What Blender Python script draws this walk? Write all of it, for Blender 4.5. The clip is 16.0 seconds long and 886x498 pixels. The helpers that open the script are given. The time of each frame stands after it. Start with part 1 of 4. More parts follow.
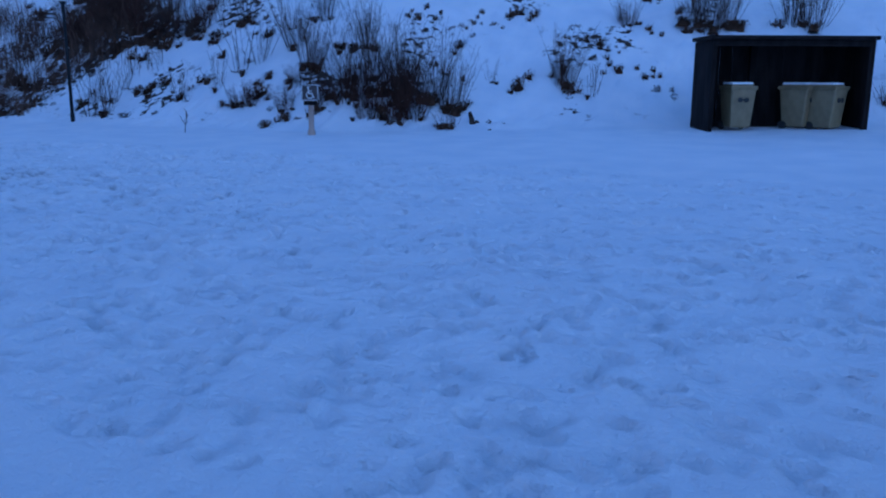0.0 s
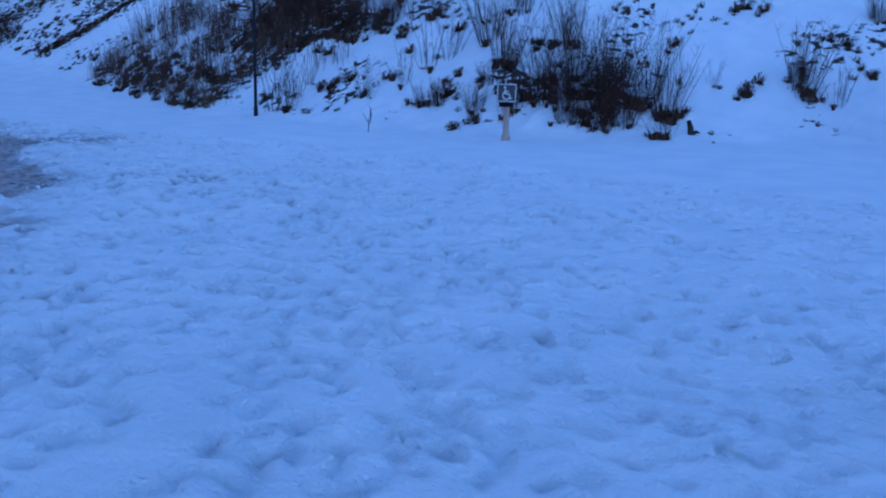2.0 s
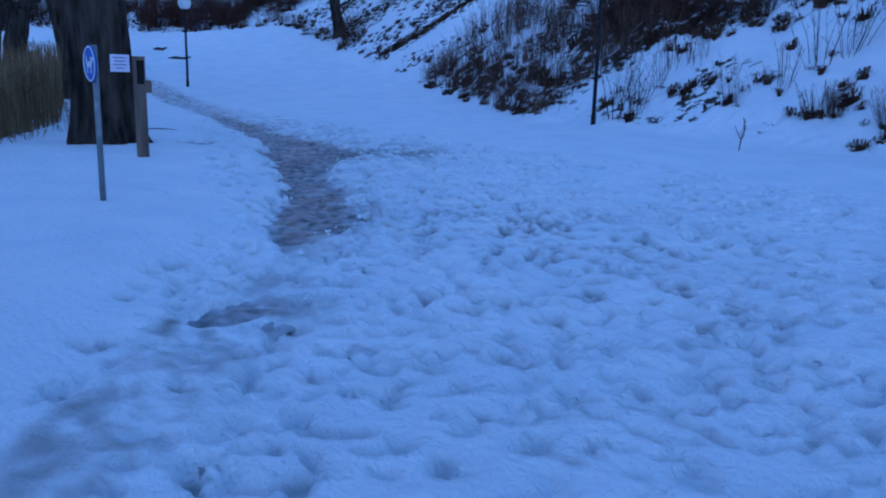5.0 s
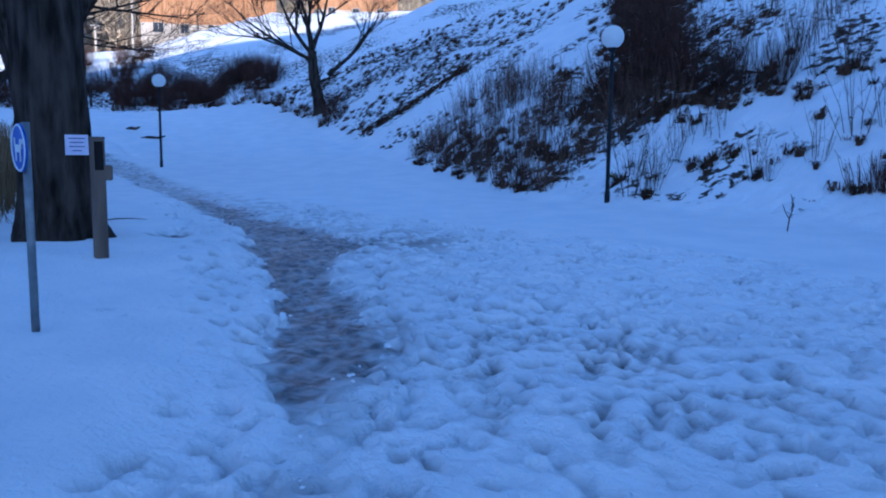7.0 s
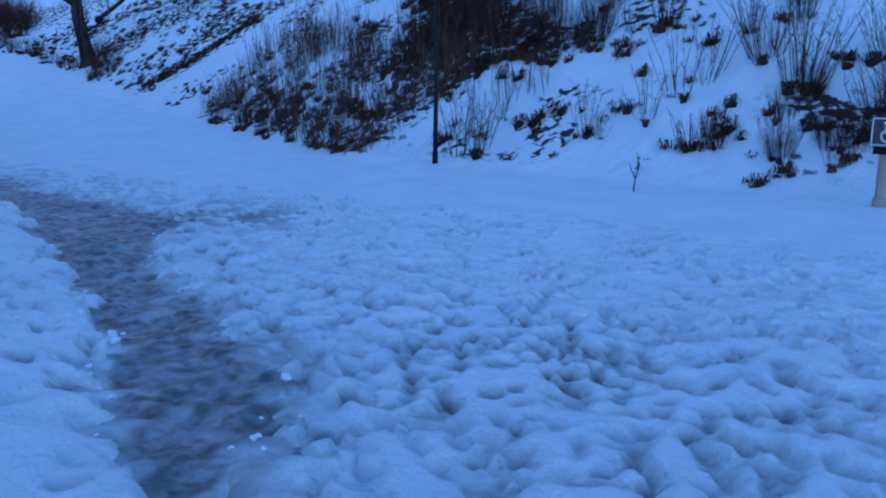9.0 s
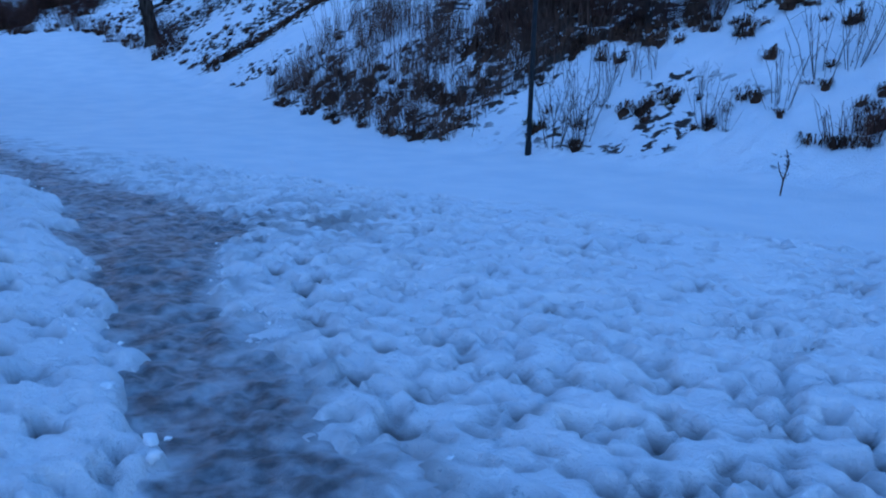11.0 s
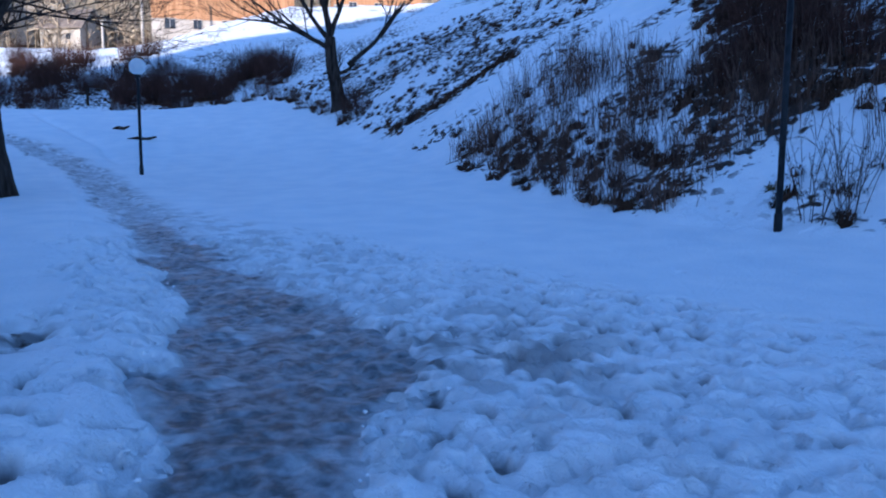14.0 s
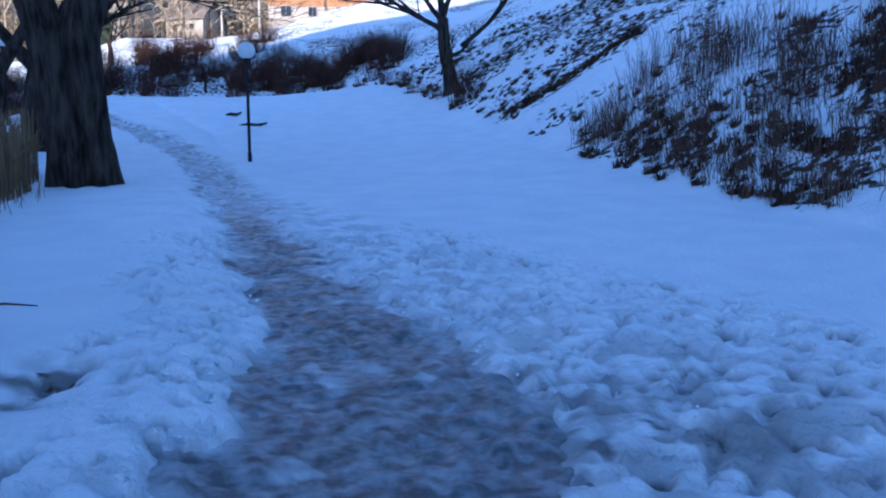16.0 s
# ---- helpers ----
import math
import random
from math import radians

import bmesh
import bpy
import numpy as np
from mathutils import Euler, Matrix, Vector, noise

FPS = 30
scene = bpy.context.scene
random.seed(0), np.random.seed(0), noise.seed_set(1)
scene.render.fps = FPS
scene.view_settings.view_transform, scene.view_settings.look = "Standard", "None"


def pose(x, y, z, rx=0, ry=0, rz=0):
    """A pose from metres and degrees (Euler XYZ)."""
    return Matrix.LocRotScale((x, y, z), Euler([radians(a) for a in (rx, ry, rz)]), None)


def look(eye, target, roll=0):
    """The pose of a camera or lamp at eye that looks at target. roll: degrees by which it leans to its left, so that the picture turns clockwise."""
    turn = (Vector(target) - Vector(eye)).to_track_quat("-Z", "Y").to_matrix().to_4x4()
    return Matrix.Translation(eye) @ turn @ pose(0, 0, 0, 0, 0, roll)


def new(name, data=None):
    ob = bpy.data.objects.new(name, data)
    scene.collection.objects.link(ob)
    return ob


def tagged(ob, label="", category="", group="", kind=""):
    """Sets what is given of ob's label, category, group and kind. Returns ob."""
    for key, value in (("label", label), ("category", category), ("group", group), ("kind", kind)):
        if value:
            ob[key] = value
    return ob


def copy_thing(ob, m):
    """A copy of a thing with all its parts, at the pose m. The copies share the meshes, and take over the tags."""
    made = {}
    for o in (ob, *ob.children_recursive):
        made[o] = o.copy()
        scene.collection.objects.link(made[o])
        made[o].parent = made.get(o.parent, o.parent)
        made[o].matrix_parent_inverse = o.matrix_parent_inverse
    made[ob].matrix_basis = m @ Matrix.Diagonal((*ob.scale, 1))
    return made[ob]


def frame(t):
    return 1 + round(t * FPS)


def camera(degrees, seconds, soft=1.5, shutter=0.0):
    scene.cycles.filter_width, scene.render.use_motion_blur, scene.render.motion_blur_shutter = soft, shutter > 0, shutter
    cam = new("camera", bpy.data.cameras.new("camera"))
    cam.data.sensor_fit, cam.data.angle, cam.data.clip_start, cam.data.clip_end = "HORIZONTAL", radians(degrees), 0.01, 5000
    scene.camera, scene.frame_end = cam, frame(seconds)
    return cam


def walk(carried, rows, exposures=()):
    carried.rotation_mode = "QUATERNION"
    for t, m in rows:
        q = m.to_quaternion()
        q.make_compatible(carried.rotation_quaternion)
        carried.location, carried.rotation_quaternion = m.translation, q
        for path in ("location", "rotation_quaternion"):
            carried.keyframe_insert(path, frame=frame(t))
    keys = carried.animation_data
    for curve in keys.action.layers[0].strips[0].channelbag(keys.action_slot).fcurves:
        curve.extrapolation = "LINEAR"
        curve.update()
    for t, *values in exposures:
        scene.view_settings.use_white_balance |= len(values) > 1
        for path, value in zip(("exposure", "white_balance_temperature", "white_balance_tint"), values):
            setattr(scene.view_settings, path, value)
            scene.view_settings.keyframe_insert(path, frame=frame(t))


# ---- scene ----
cam = camera(57.3, 16.0, soft=2.0)
PATH = [
    (0, (0.047, 0.915, 1.369), (-0.929, 2.613, 0.964), 0.3),
    (0.5, (-0.447, 1.29, 1.378), (-1.477, 2.964, 1.006), 0.0),
    (1, (-0.952, 1.698, 1.36), (-2.069, 3.322, 1.02), 1.2),
    (1.5, (-1.465, 2.057, 1.377), (-2.64, 3.634, 1.012), 2.3),
    (2, (-1.941, 2.446, 1.354), (-3.233, 3.916, 0.942), 1.7),
    (2.5, (-2.442, 2.833, 1.37), (-3.922, 4.121, 0.982), 0.9),
    (3, (-2.892, 3.212, 1.392), (-4.402, 4.468, 1.018), 1.3),
    (3.5, (-3.357, 3.494, 1.405), (-4.906, 4.701, 1.027), 2.3),
    (4, (-3.864, 3.74, 1.391), (-5.448, 4.888, 0.981), 4.0),
    (4.5, (-4.423, 3.984, 1.386), (-6.106, 4.97, 0.944), 3.6),
    (5, (-5.01, 4.113, 1.369), (-6.755, 4.989, 0.938), 1.5),
    (5.2, (-5.16, 4.13, 1.362), (-6.916, 4.993, 0.947), 0.8),
    (7.3, (-7.349, 4.551, 1.389), (-9.079, 5.533, 1.181), 0.1),
    (7.5, (-7.543, 4.576, 1.379), (-9.213, 5.653, 1.151), 0.1),
    (8, (-7.968, 4.645, 1.341), (-9.49, 5.911, 1.051), -0.1),
    (8.2, (-8.126, 4.652, 1.357), (-9.591, 5.979, 1.052), 0.1),
    (10.3, (-9.763, 5.074, 1.28), (-11.201, 6.405, 0.879), 1.3),
    (10.5, (-9.971, 5.203, 1.297), (-11.454, 6.485, 0.903), 1.0),
    (11, (-10.514, 5.459, 1.281), (-12.029, 6.709, 0.899), 1.7),
    (11.5, (-10.848, 5.71, 1.311), (-12.336, 6.993, 0.934), 1.5),
    (12, (-11.259, 5.946, 1.332), (-12.809, 7.162, 0.99), 1.9),
    (12.5, (-11.617, 6.141, 1.325), (-13.192, 7.332, 1.003), 1.2),
    (13, (-12.045, 6.386, 1.317), (-13.694, 7.479, 1.023), 0.4),
    (13.5, (-12.523, 6.541, 1.321), (-14.242, 7.525, 1.043), -0.5),
    (14, (-12.969, 6.722, 1.343), (-14.742, 7.614, 1.093), 0.3),
    (14.5, (-13.392, 6.873, 1.356), (-15.211, 7.673, 1.133), 0.5),
    (15, (-13.729, 6.995, 1.371), (-15.587, 7.701, 1.153), -0.4),
    (15.5, (-14.085, 7.117, 1.348), (-15.967, 7.747, 1.1), 0.1),
    (16, (-14.49, 7.207, 1.331), (-16.362, 7.85, 1.045), -0.0),
]
EXPOSURES = [(0, 0.70, 4640, 20), (1.5, 1.04, 4660, 19), (3, 0.96, 4660, 18), (5, 0.95, 4640, 18), (8, 0.97, 4640, 14), (11, 1.14, 4600, 11), (14, 0.96, 4690, 15), (16, 1.08, 4720, 16)]
walk(cam, [(t, look(eye, target, roll)) for t, eye, target, roll in PATH], EXPOSURES)

# ---- sky and sun ----
world = bpy.data.worlds.new("sky")
scene.world = world
world.use_nodes = True
sky = world.node_tree.nodes.new("ShaderNodeTexSky")
sky.sky_type, sky.sun_disc, sky.sun_elevation, sky.sun_rotation = "NISHITA", False, radians(14), radians(143)
sky.air_density, sky.dust_density, sky.ozone_density = 1.0, 0.4, 2.5
world.node_tree.links.new(sky.outputs[0], world.node_tree.nodes["Background"].inputs[0])
world.node_tree.nodes["Background"].inputs[1].default_value = 0.15
sun = new("sun", bpy.data.lights.new("sun", "SUN"))
sun.data.energy, sun.data.angle, sun.data.color = 4.4, radians(0.5), (1.0, 0.78, 0.52)
sun.matrix_world = look((0.6 * math.cos(radians(14)), -0.8 * math.cos(radians(14)), math.sin(radians(14))), (0, 0, 0))

# ---- materials ----
def material(name, colour, second=None, scale=8.0, rough_=0.8, bump=0.0, bump_scale=40.0, metal=0.0, stretch=(1, 1, 1), detail=6.0, low=0.35, high=0.65, spec=0.5, random_=0.0):
    m = bpy.data.materials.new(name)
    m.use_nodes = True
    nodes, link = m.node_tree.nodes, m.node_tree.links.new
    p = nodes["Principled BSDF"]
    p.inputs["Roughness"].default_value, p.inputs["Metallic"].default_value = rough_, metal
    p.inputs["Specular IOR Level"].default_value = spec
    p.inputs["Base Color"].default_value = (*colour, 1)
    co, mp = nodes.new("ShaderNodeTexCoord"), nodes.new("ShaderNodeMapping")
    mp.inputs["Scale"].default_value = stretch
    link(co.outputs["Object"], mp.inputs["Vector"])
    if second:
        n, r = nodes.new("ShaderNodeTexNoise"), nodes.new("ShaderNodeValToRGB")
        n.inputs["Scale"].default_value, n.inputs["Detail"].default_value = scale, detail
        link(mp.outputs[0], n.inputs["Vector"])
        r.color_ramp.elements[0].position, r.color_ramp.elements[1].position = low, high
        r.color_ramp.elements[0].color, r.color_ramp.elements[1].color = (*colour, 1), (*second, 1)
        link(n.outputs[0], r.inputs[0])
        out = r.outputs[0]
        if random_:
            island, mul, mix = nodes.new("ShaderNodeNewGeometry"), nodes.new("ShaderNodeMapRange"), nodes.new("ShaderNodeMix")
            mix.data_type, mix.blend_type = "RGBA", "MULTIPLY"
            mix.inputs[0].default_value = 1
            mul.inputs["To Min"].default_value, mul.inputs["To Max"].default_value = 1 - random_, 1 + random_
            link(island.outputs["Random Per Island"], mul.inputs[0])
            link(out, mix.inputs[6])
            link(mul.outputs[0], mix.inputs[7])
            out = mix.outputs[2]
        link(out, p.inputs["Base Color"])
    if bump:
        b, n = nodes.new("ShaderNodeBump"), nodes.new("ShaderNodeTexNoise")
        n.inputs["Scale"].default_value, n.inputs["Detail"].default_value = bump_scale, 7
        link(mp.outputs[0], n.inputs["Vector"])
        n.inputs["Roughness"].default_value = 0.62
        link(n.outputs[0], b.inputs["Height"])
        b.inputs["Strength"].default_value, b.inputs["Distance"].default_value = 1.0, bump
        link(b.outputs[0], p.inputs["Normal"])
    return m


def snow_material():
    """Old snow: fine crust, grey where it is trodden slushy or pitted, littered on the steep bank, with painted shade
    in gaps, and dry meadow far off.
    """
    m = material("snow", (0.80, 0.82, 0.85), (0.88, 0.88, 0.89), 1.3, 0.75, 0.045, 17.0, spec=0.25)
    nodes, link = m.node_tree.nodes, m.node_tree.links.new
    p = nodes["Principled BSDF"]
    old = p.inputs["Base Color"].links[0].from_socket
    at, mix = nodes.new("ShaderNodeAttribute"), nodes.new("ShaderNodeMix")
    at.attribute_name = "slush_and_pits"
    mix.data_type = "RGBA"
    link(at.outputs["Fac"], mix.inputs[0])
    link(old, mix.inputs[6])
    mix.inputs[7].default_value = (0.19, 0.185, 0.185, 1)
    at2, mix2, n, r, mul = nodes.new("ShaderNodeAttribute"), nodes.new("ShaderNodeMix"), nodes.new("ShaderNodeTexNoise"), nodes.new("ShaderNodeMapRange"), nodes.new("ShaderNodeMath")
    at2.attribute_name = "litter_and_shade"
    mix2.data_type, mul.operation = "RGBA", "MULTIPLY"
    n.inputs["Scale"].default_value, n.inputs["Detail"].default_value = 4.2, 6
    gain, add = nodes.new("ShaderNodeMath"), nodes.new("ShaderNodeMath")
    gain.operation, gain.use_clamp, add.operation = "MULTIPLY", True, "MULTIPLY_ADD"
    gain.inputs[1].default_value, add.inputs[1].default_value = 4.0, 0.22
    co = nodes.new("ShaderNodeTexCoord")
    link(co.outputs["Object"], n.inputs["Vector"])
    r.inputs["From Min"].default_value, r.inputs["From Max"].default_value = 0.60, 0.66
    link(at2.outputs["Fac"], add.inputs[0])
    link(n.outputs[0], add.inputs[2])
    link(add.outputs[0], r.inputs[0])
    link(at2.outputs["Fac"], gain.inputs[0])
    link(r.outputs[0], mul.inputs[0])
    link(gain.outputs[0], mul.inputs[1])
    link(mul.outputs[0], mix2.inputs[0])
    link(mix.outputs[2], mix2.inputs[6])
    mix2.inputs[7].default_value = (0.045, 0.030, 0.021, 1)
    at3, mix3 = nodes.new("ShaderNodeAttribute"), nodes.new("ShaderNodeMix")
    at3.attribute_name = "meadow"
    mix3.data_type = "RGBA"
    link(at3.outputs["Fac"], mix3.inputs[0])
    link(mix2.outputs[2], mix3.inputs[6])
    mix3.inputs[7].default_value = (0.32, 0.25, 0.16, 1)
    link(mix3.outputs[2], p.inputs["Base Color"])
    return m


SNOW = snow_material()
SNOWCAP = material("snow_cap", (0.80, 0.82, 0.85), (0.88, 0.88, 0.89), 3, 0.75, 0.01, 14, spec=0.25)
def ice_material():
    """Trodden wet ice, frosted with old snow towards its edges."""
    m = material("ice", (0.072, 0.074, 0.080), (0.31, 0.32, 0.345), 10.0, 0.36, 0.035, 14.0, low=0.38, high=0.66, detail=10)
    nodes, link = m.node_tree.nodes, m.node_tree.links.new
    p = nodes["Principled BSDF"]
    old = p.inputs["Base Color"].links[0].from_socket
    at, mix, wet = nodes.new("ShaderNodeAttribute"), nodes.new("ShaderNodeMix"), nodes.new("ShaderNodeMapRange")
    at.attribute_name = "frost"
    mix.data_type = "RGBA"
    link(at.outputs["Fac"], mix.inputs[0])
    link(old, mix.inputs[6])
    mix.inputs[7].default_value = (0.72, 0.73, 0.75, 1)
    link(mix.outputs[2], p.inputs["Base Color"])
    wet.inputs["To Min"].default_value, wet.inputs["To Max"].default_value = 0.34, 0.75
    link(at.outputs["Fac"], wet.inputs[0])
    link(wet.outputs[0], p.inputs["Roughness"])
    return m


ICE = ice_material()
BARK = material("bark", (0.016, 0.012, 0.010), (0.075, 0.058, 0.046), 8, 0.92, 0.07, 12, stretch=(1, 1, 0.2), spec=0.08)
TWIG = material("twig", (0.032, 0.022, 0.018), (0.095, 0.062, 0.046), 3, 0.85, random_=0.5, spec=0.08)
STALK = material("stalk", (0.055, 0.034, 0.026), (0.16, 0.098, 0.07), 2, 0.85, random_=0.5, spec=0.08)
DARK = material("brushwood", (0.028, 0.015, 0.012), (0.095, 0.047, 0.034), 3, 0.9, random_=0.5, spec=0.08)
LITTER = material("dead_grass", (0.028, 0.017, 0.012), (0.105, 0.058, 0.036), 3, 0.95, random_=0.5, spec=0.08)
MOSS = material("green_grass", (0.05, 0.047, 0.02), (0.13, 0.095, 0.045), 4, 0.95, random_=0.4, spec=0.08)
REED = material("reed", (0.11, 0.072, 0.038), (0.23, 0.16, 0.09), 2, 0.85, random_=0.3, spec=0.08)
TIMBER = material("dark_timber", (0.009, 0.0075, 0.0075), (0.022, 0.018, 0.017), 5, 0.8, 0.004, 30, stretch=(1, 1, 0.2), spec=0.08)
POSTWOOD = material("weathered_post", (0.08, 0.055, 0.04), (0.17, 0.12, 0.085), 6, 0.85, 0.006, 30, stretch=(1, 1, 0.15))
PINKWOOD = material("pale_post", (0.32, 0.22, 0.17), (0.48, 0.36, 0.29), 6, 0.85, 0.005, 30, stretch=(1, 1, 0.15))
IRON = material("painted_iron", (0.010, 0.011, 0.012), (0.024, 0.024, 0.026), 12, 0.55, 0.001, 60, spec=0.15)
STEEL = material("galvanised", (0.16, 0.17, 0.18), (0.25, 0.26, 0.27), 14, 0.5, 0.001, 60, metal=0.6)
GLOBE = material("opal_globe", (0.80, 0.80, 0.78), (0.88, 0.88, 0.87), 5, 0.3)
_n, _p = GLOBE.node_tree.nodes, GLOBE.node_tree.nodes["Principled BSDF"]
_t, _m = _n.new("ShaderNodeBsdfTranslucent"), _n.new("ShaderNodeMixShader")
_t.inputs[0].default_value, _m.inputs[0].default_value = (0.95, 0.95, 0.94, 1), 0.5
GLOBE.node_tree.links.new(_p.outputs[0], _m.inputs[1])
GLOBE.node_tree.links.new(_t.outputs[0], _m.inputs[2])
GLOBE.node_tree.links.new(_m.outputs[0], _n["Material Output"].inputs[0])
BIN = material("bin_plastic", (0.20, 0.15, 0.075), (0.26, 0.20, 0.105), 5, 0.5, 0.002, 30)
BLACK = material("black_rubber", (0.012, 0.012, 0.012), (0.025, 0.025, 0.025), 9, 0.7)
SIGNDARK = material("sign_face", (0.045, 0.035, 0.035), (0.075, 0.055, 0.05), 9, 0.5)
WHITE = material("white_paint", (0.66, 0.66, 0.64), (0.76, 0.76, 0.74), 9, 0.5)
BLUE = material("blue_enamel", (0.012, 0.05, 0.36), (0.018, 0.07, 0.42), 9, 0.35)
PAPER = material("paper", (0.62, 0.56, 0.68), (0.72, 0.66, 0.76), 9, 0.8)
INK = material("ink", (0.10, 0.09, 0.22), (0.14, 0.12, 0.26), 20, 0.8)
PLASTER = material("plaster", (0.40, 0.34, 0.27), (0.50, 0.43, 0.35), 1.2, 0.9, 0.01, 8)
LARCH = material("orange_larch", (0.30, 0.135, 0.05), (0.48, 0.25, 0.11), 1.5, 0.8, 0.01, 6, stretch=(4, 4, 0.2))
GREYWALL = material("grey_wall", (0.36, 0.31, 0.25), (0.50, 0.44, 0.36), 0.8, 0.9, 0.01, 5)
ROOF = material("brown_roof", (0.13, 0.10, 0.08), (0.24, 0.19, 0.15), 1.2, 0.85, 0.02, 5)
GLASS = material("dark_pane", (0.03, 0.03, 0.035), (0.05, 0.05, 0.055), 3, 0.15)
EARTH = material("bare_earth", (0.035, 0.03, 0.026), (0.10, 0.08, 0.065), 9, 0.95, 0.02, 18)
FARWOOD = material("winter_wood", (0.22, 0.17, 0.11), (0.48, 0.38, 0.26), 0.35, 0.95, random_=0.5)
CONIFER = material("conifer", (0.025, 0.04, 0.02), (0.06, 0.075, 0.035), 0.5, 0.95, random_=0.4)


# ---- shape of the land ----
TOE = np.array([(40, 44), (12, 29), (2, 24.6), (-4.6, 21.9), (-9, 18.9), (-12.6, 17.0), (-15.5, 16.4), (-20.3, 15.9), (-23.2, 15.5), (-29, 16.2),
                (-35.8, 17.2), (-46, 18.0), (-58, 19.0), (-66, 14), (-72, 2), (-80, -30), (-95, -80)], float)


def smooth(a, b, v):
    v = np.clip((v - a) / (b - a), 0, 1)
    return v * v * (3 - 2 * v)


def lattice(x, y, seed):
    """Smooth value noise between -1 and 1, one cell a metre."""
    xi, yi = np.floor(x).astype(np.int64), np.floor(y).astype(np.int64)
    fx, fy = x - xi, y - yi
    fx, fy = fx * fx * (3 - 2 * fx), fy * fy * (3 - 2 * fy)

    def corner(a, b):
        n = (a * 374761393 + b * 668265263 + seed * 362437) & 0x7FFFFFFF
        n = ((n ^ (n >> 13)) * 1274126177) & 0x7FFFFFFF
        return ((n ^ (n >> 16)) & 0xFFFF) / 32767.5 - 1

    low = corner(xi, yi) * (1 - fx) + corner(xi + 1, yi) * fx
    high = corner(xi, yi + 1) * (1 - fx) + corner(xi + 1, yi + 1) * fx
    return low * (1 - fy) + high * fy


def rough(x, y, size, seed, octaves=3):
    total, weight = 0, 1.0
    for k in range(octaves):
        total = total + weight * lattice(x / size + 7.3 * k, y / size - 3.1 * k, seed + k)
        size, weight = size * 0.5, weight * 0.5
    return total


def along(points, x, y):
    """Signed distance to a line of points (positive to its right when it runs towards -x) and the share of its length."""
    best = np.full(np.shape(x), 1e9)
    sign, place = np.ones(np.shape(x)), np.zeros(np.shape(x))
    for k in range(len(points) - 1):
        (ax, ay), (bx, by) = points[k], points[k + 1]
        dx, dy = bx - ax, by - ay
        u = np.clip(((x - ax) * dx + (y - ay) * dy) / (dx * dx + dy * dy), 0, 1)
        d = np.hypot(x - ax - u * dx, y - ay - u * dy)
        near = d < best
        best = np.where(near, d, best)
        sign = np.where(near, np.where((x - ax) * dy - (y - ay) * dx > 0, 1.0, -1.0), sign)
        place = np.where(near, k + u, place)
    return best * sign, place


def middle(x):
    """The line of the trodden path."""
    return np.interp(-x, [6, 7.8, 8.4, 9.35, 10.1, 11.4, 12.1, 12.7, 13.9, 15.0, 16.3, 17.4, 18.5, 20, 22, 24.6, 29, 33, 40, 46, 52],
                     [3.0, 3.98, 4.34, 4.86, 5.34, 5.95, 6.25, 6.56, 6.86, 7.12, 7.45, 7.95, 8.15, 8.25, 8.3, 8.28, 8.35, 8.3, 8.1, 6.6, 3.5])


def land(x, y):
    """Height of the ground without its fine relief."""
    x, y = np.asarray(x, float), np.asarray(y, float)
    ramp = np.interp(-x, [22, 30, 36, 40, 44, 50, 56, 60, 200], [0, 0.1, 0.25, 0.55, 1.0, 2.0, 2.9, 3.15, 4.0])
    ramp = ramp * (0.45 + 0.55 * smooth(-3, 5, y))
    z = ramp + np.interp(-x, [0, 7, 12, 20], [0.036, 0.034, 0.02, 0.05]) * np.maximum(0, np.minimum(y, 24) - 13.3) + 0.055 * np.maximum(0, np.minimum(y, 20) - 10.5) * smooth(-24, -34, x)
    d, place = along(TOE, x, y)
    steep = np.interp(place, [0, 10.5, 11.5, 12.3, 13, 16], [0.60, 0.60, 0.52, 0.40, 0.29, 0.22])
    rise = np.maximum(0, d)
    rise = np.where(rise < 1.2, rise * rise / 2.4, rise - 0.6)
    bank = steep * rise
    tall = np.interp(place, [0, 11.5, 12.3, 13, 13.6, 16], [22, 22, 16.5, 12.5, 7, 5])
    bank = np.where(bank > tall, tall + 0.05 * (bank - tall), bank)
    z = z + bank + (0.10 * rough(x, y, 3.0, 5, 2) + 0.05 * rough(x, y, 0.9, 6, 2)) * smooth(0.2, 2, d)
    # deeper snow beside the path
    z = z + 0.13 * smooth(0.1, 0.9, middle(x) - 0.3 - y) * smooth(-7, -9.5, x) * smooth(-34, -28, x)
    # marsh on the low side
    edge = np.interp(-x, [0, 12, 16, 20, 23, 30, 36, 42, 52, 60], [-6, -1.5, 2.6, 3.95, 4.7, 5.0, 4.6, 2.6, -4, -20])
    z = z - 0.7 * smooth(0, 2.6, edge - y)
    # unseen ridge behind the walk, added and shaped to keep the sun off
    top = np.interp(-x - 0.75 * (y + 116), [-200, -34, -10, 10, 46], [76, 74, 47, 38, 34])
    z = z + top * smooth(-72, -116, y)
    # far hillside behind the village
    z = z + 75 * smooth(-150, -245, x + 0.15 * y)
    return z


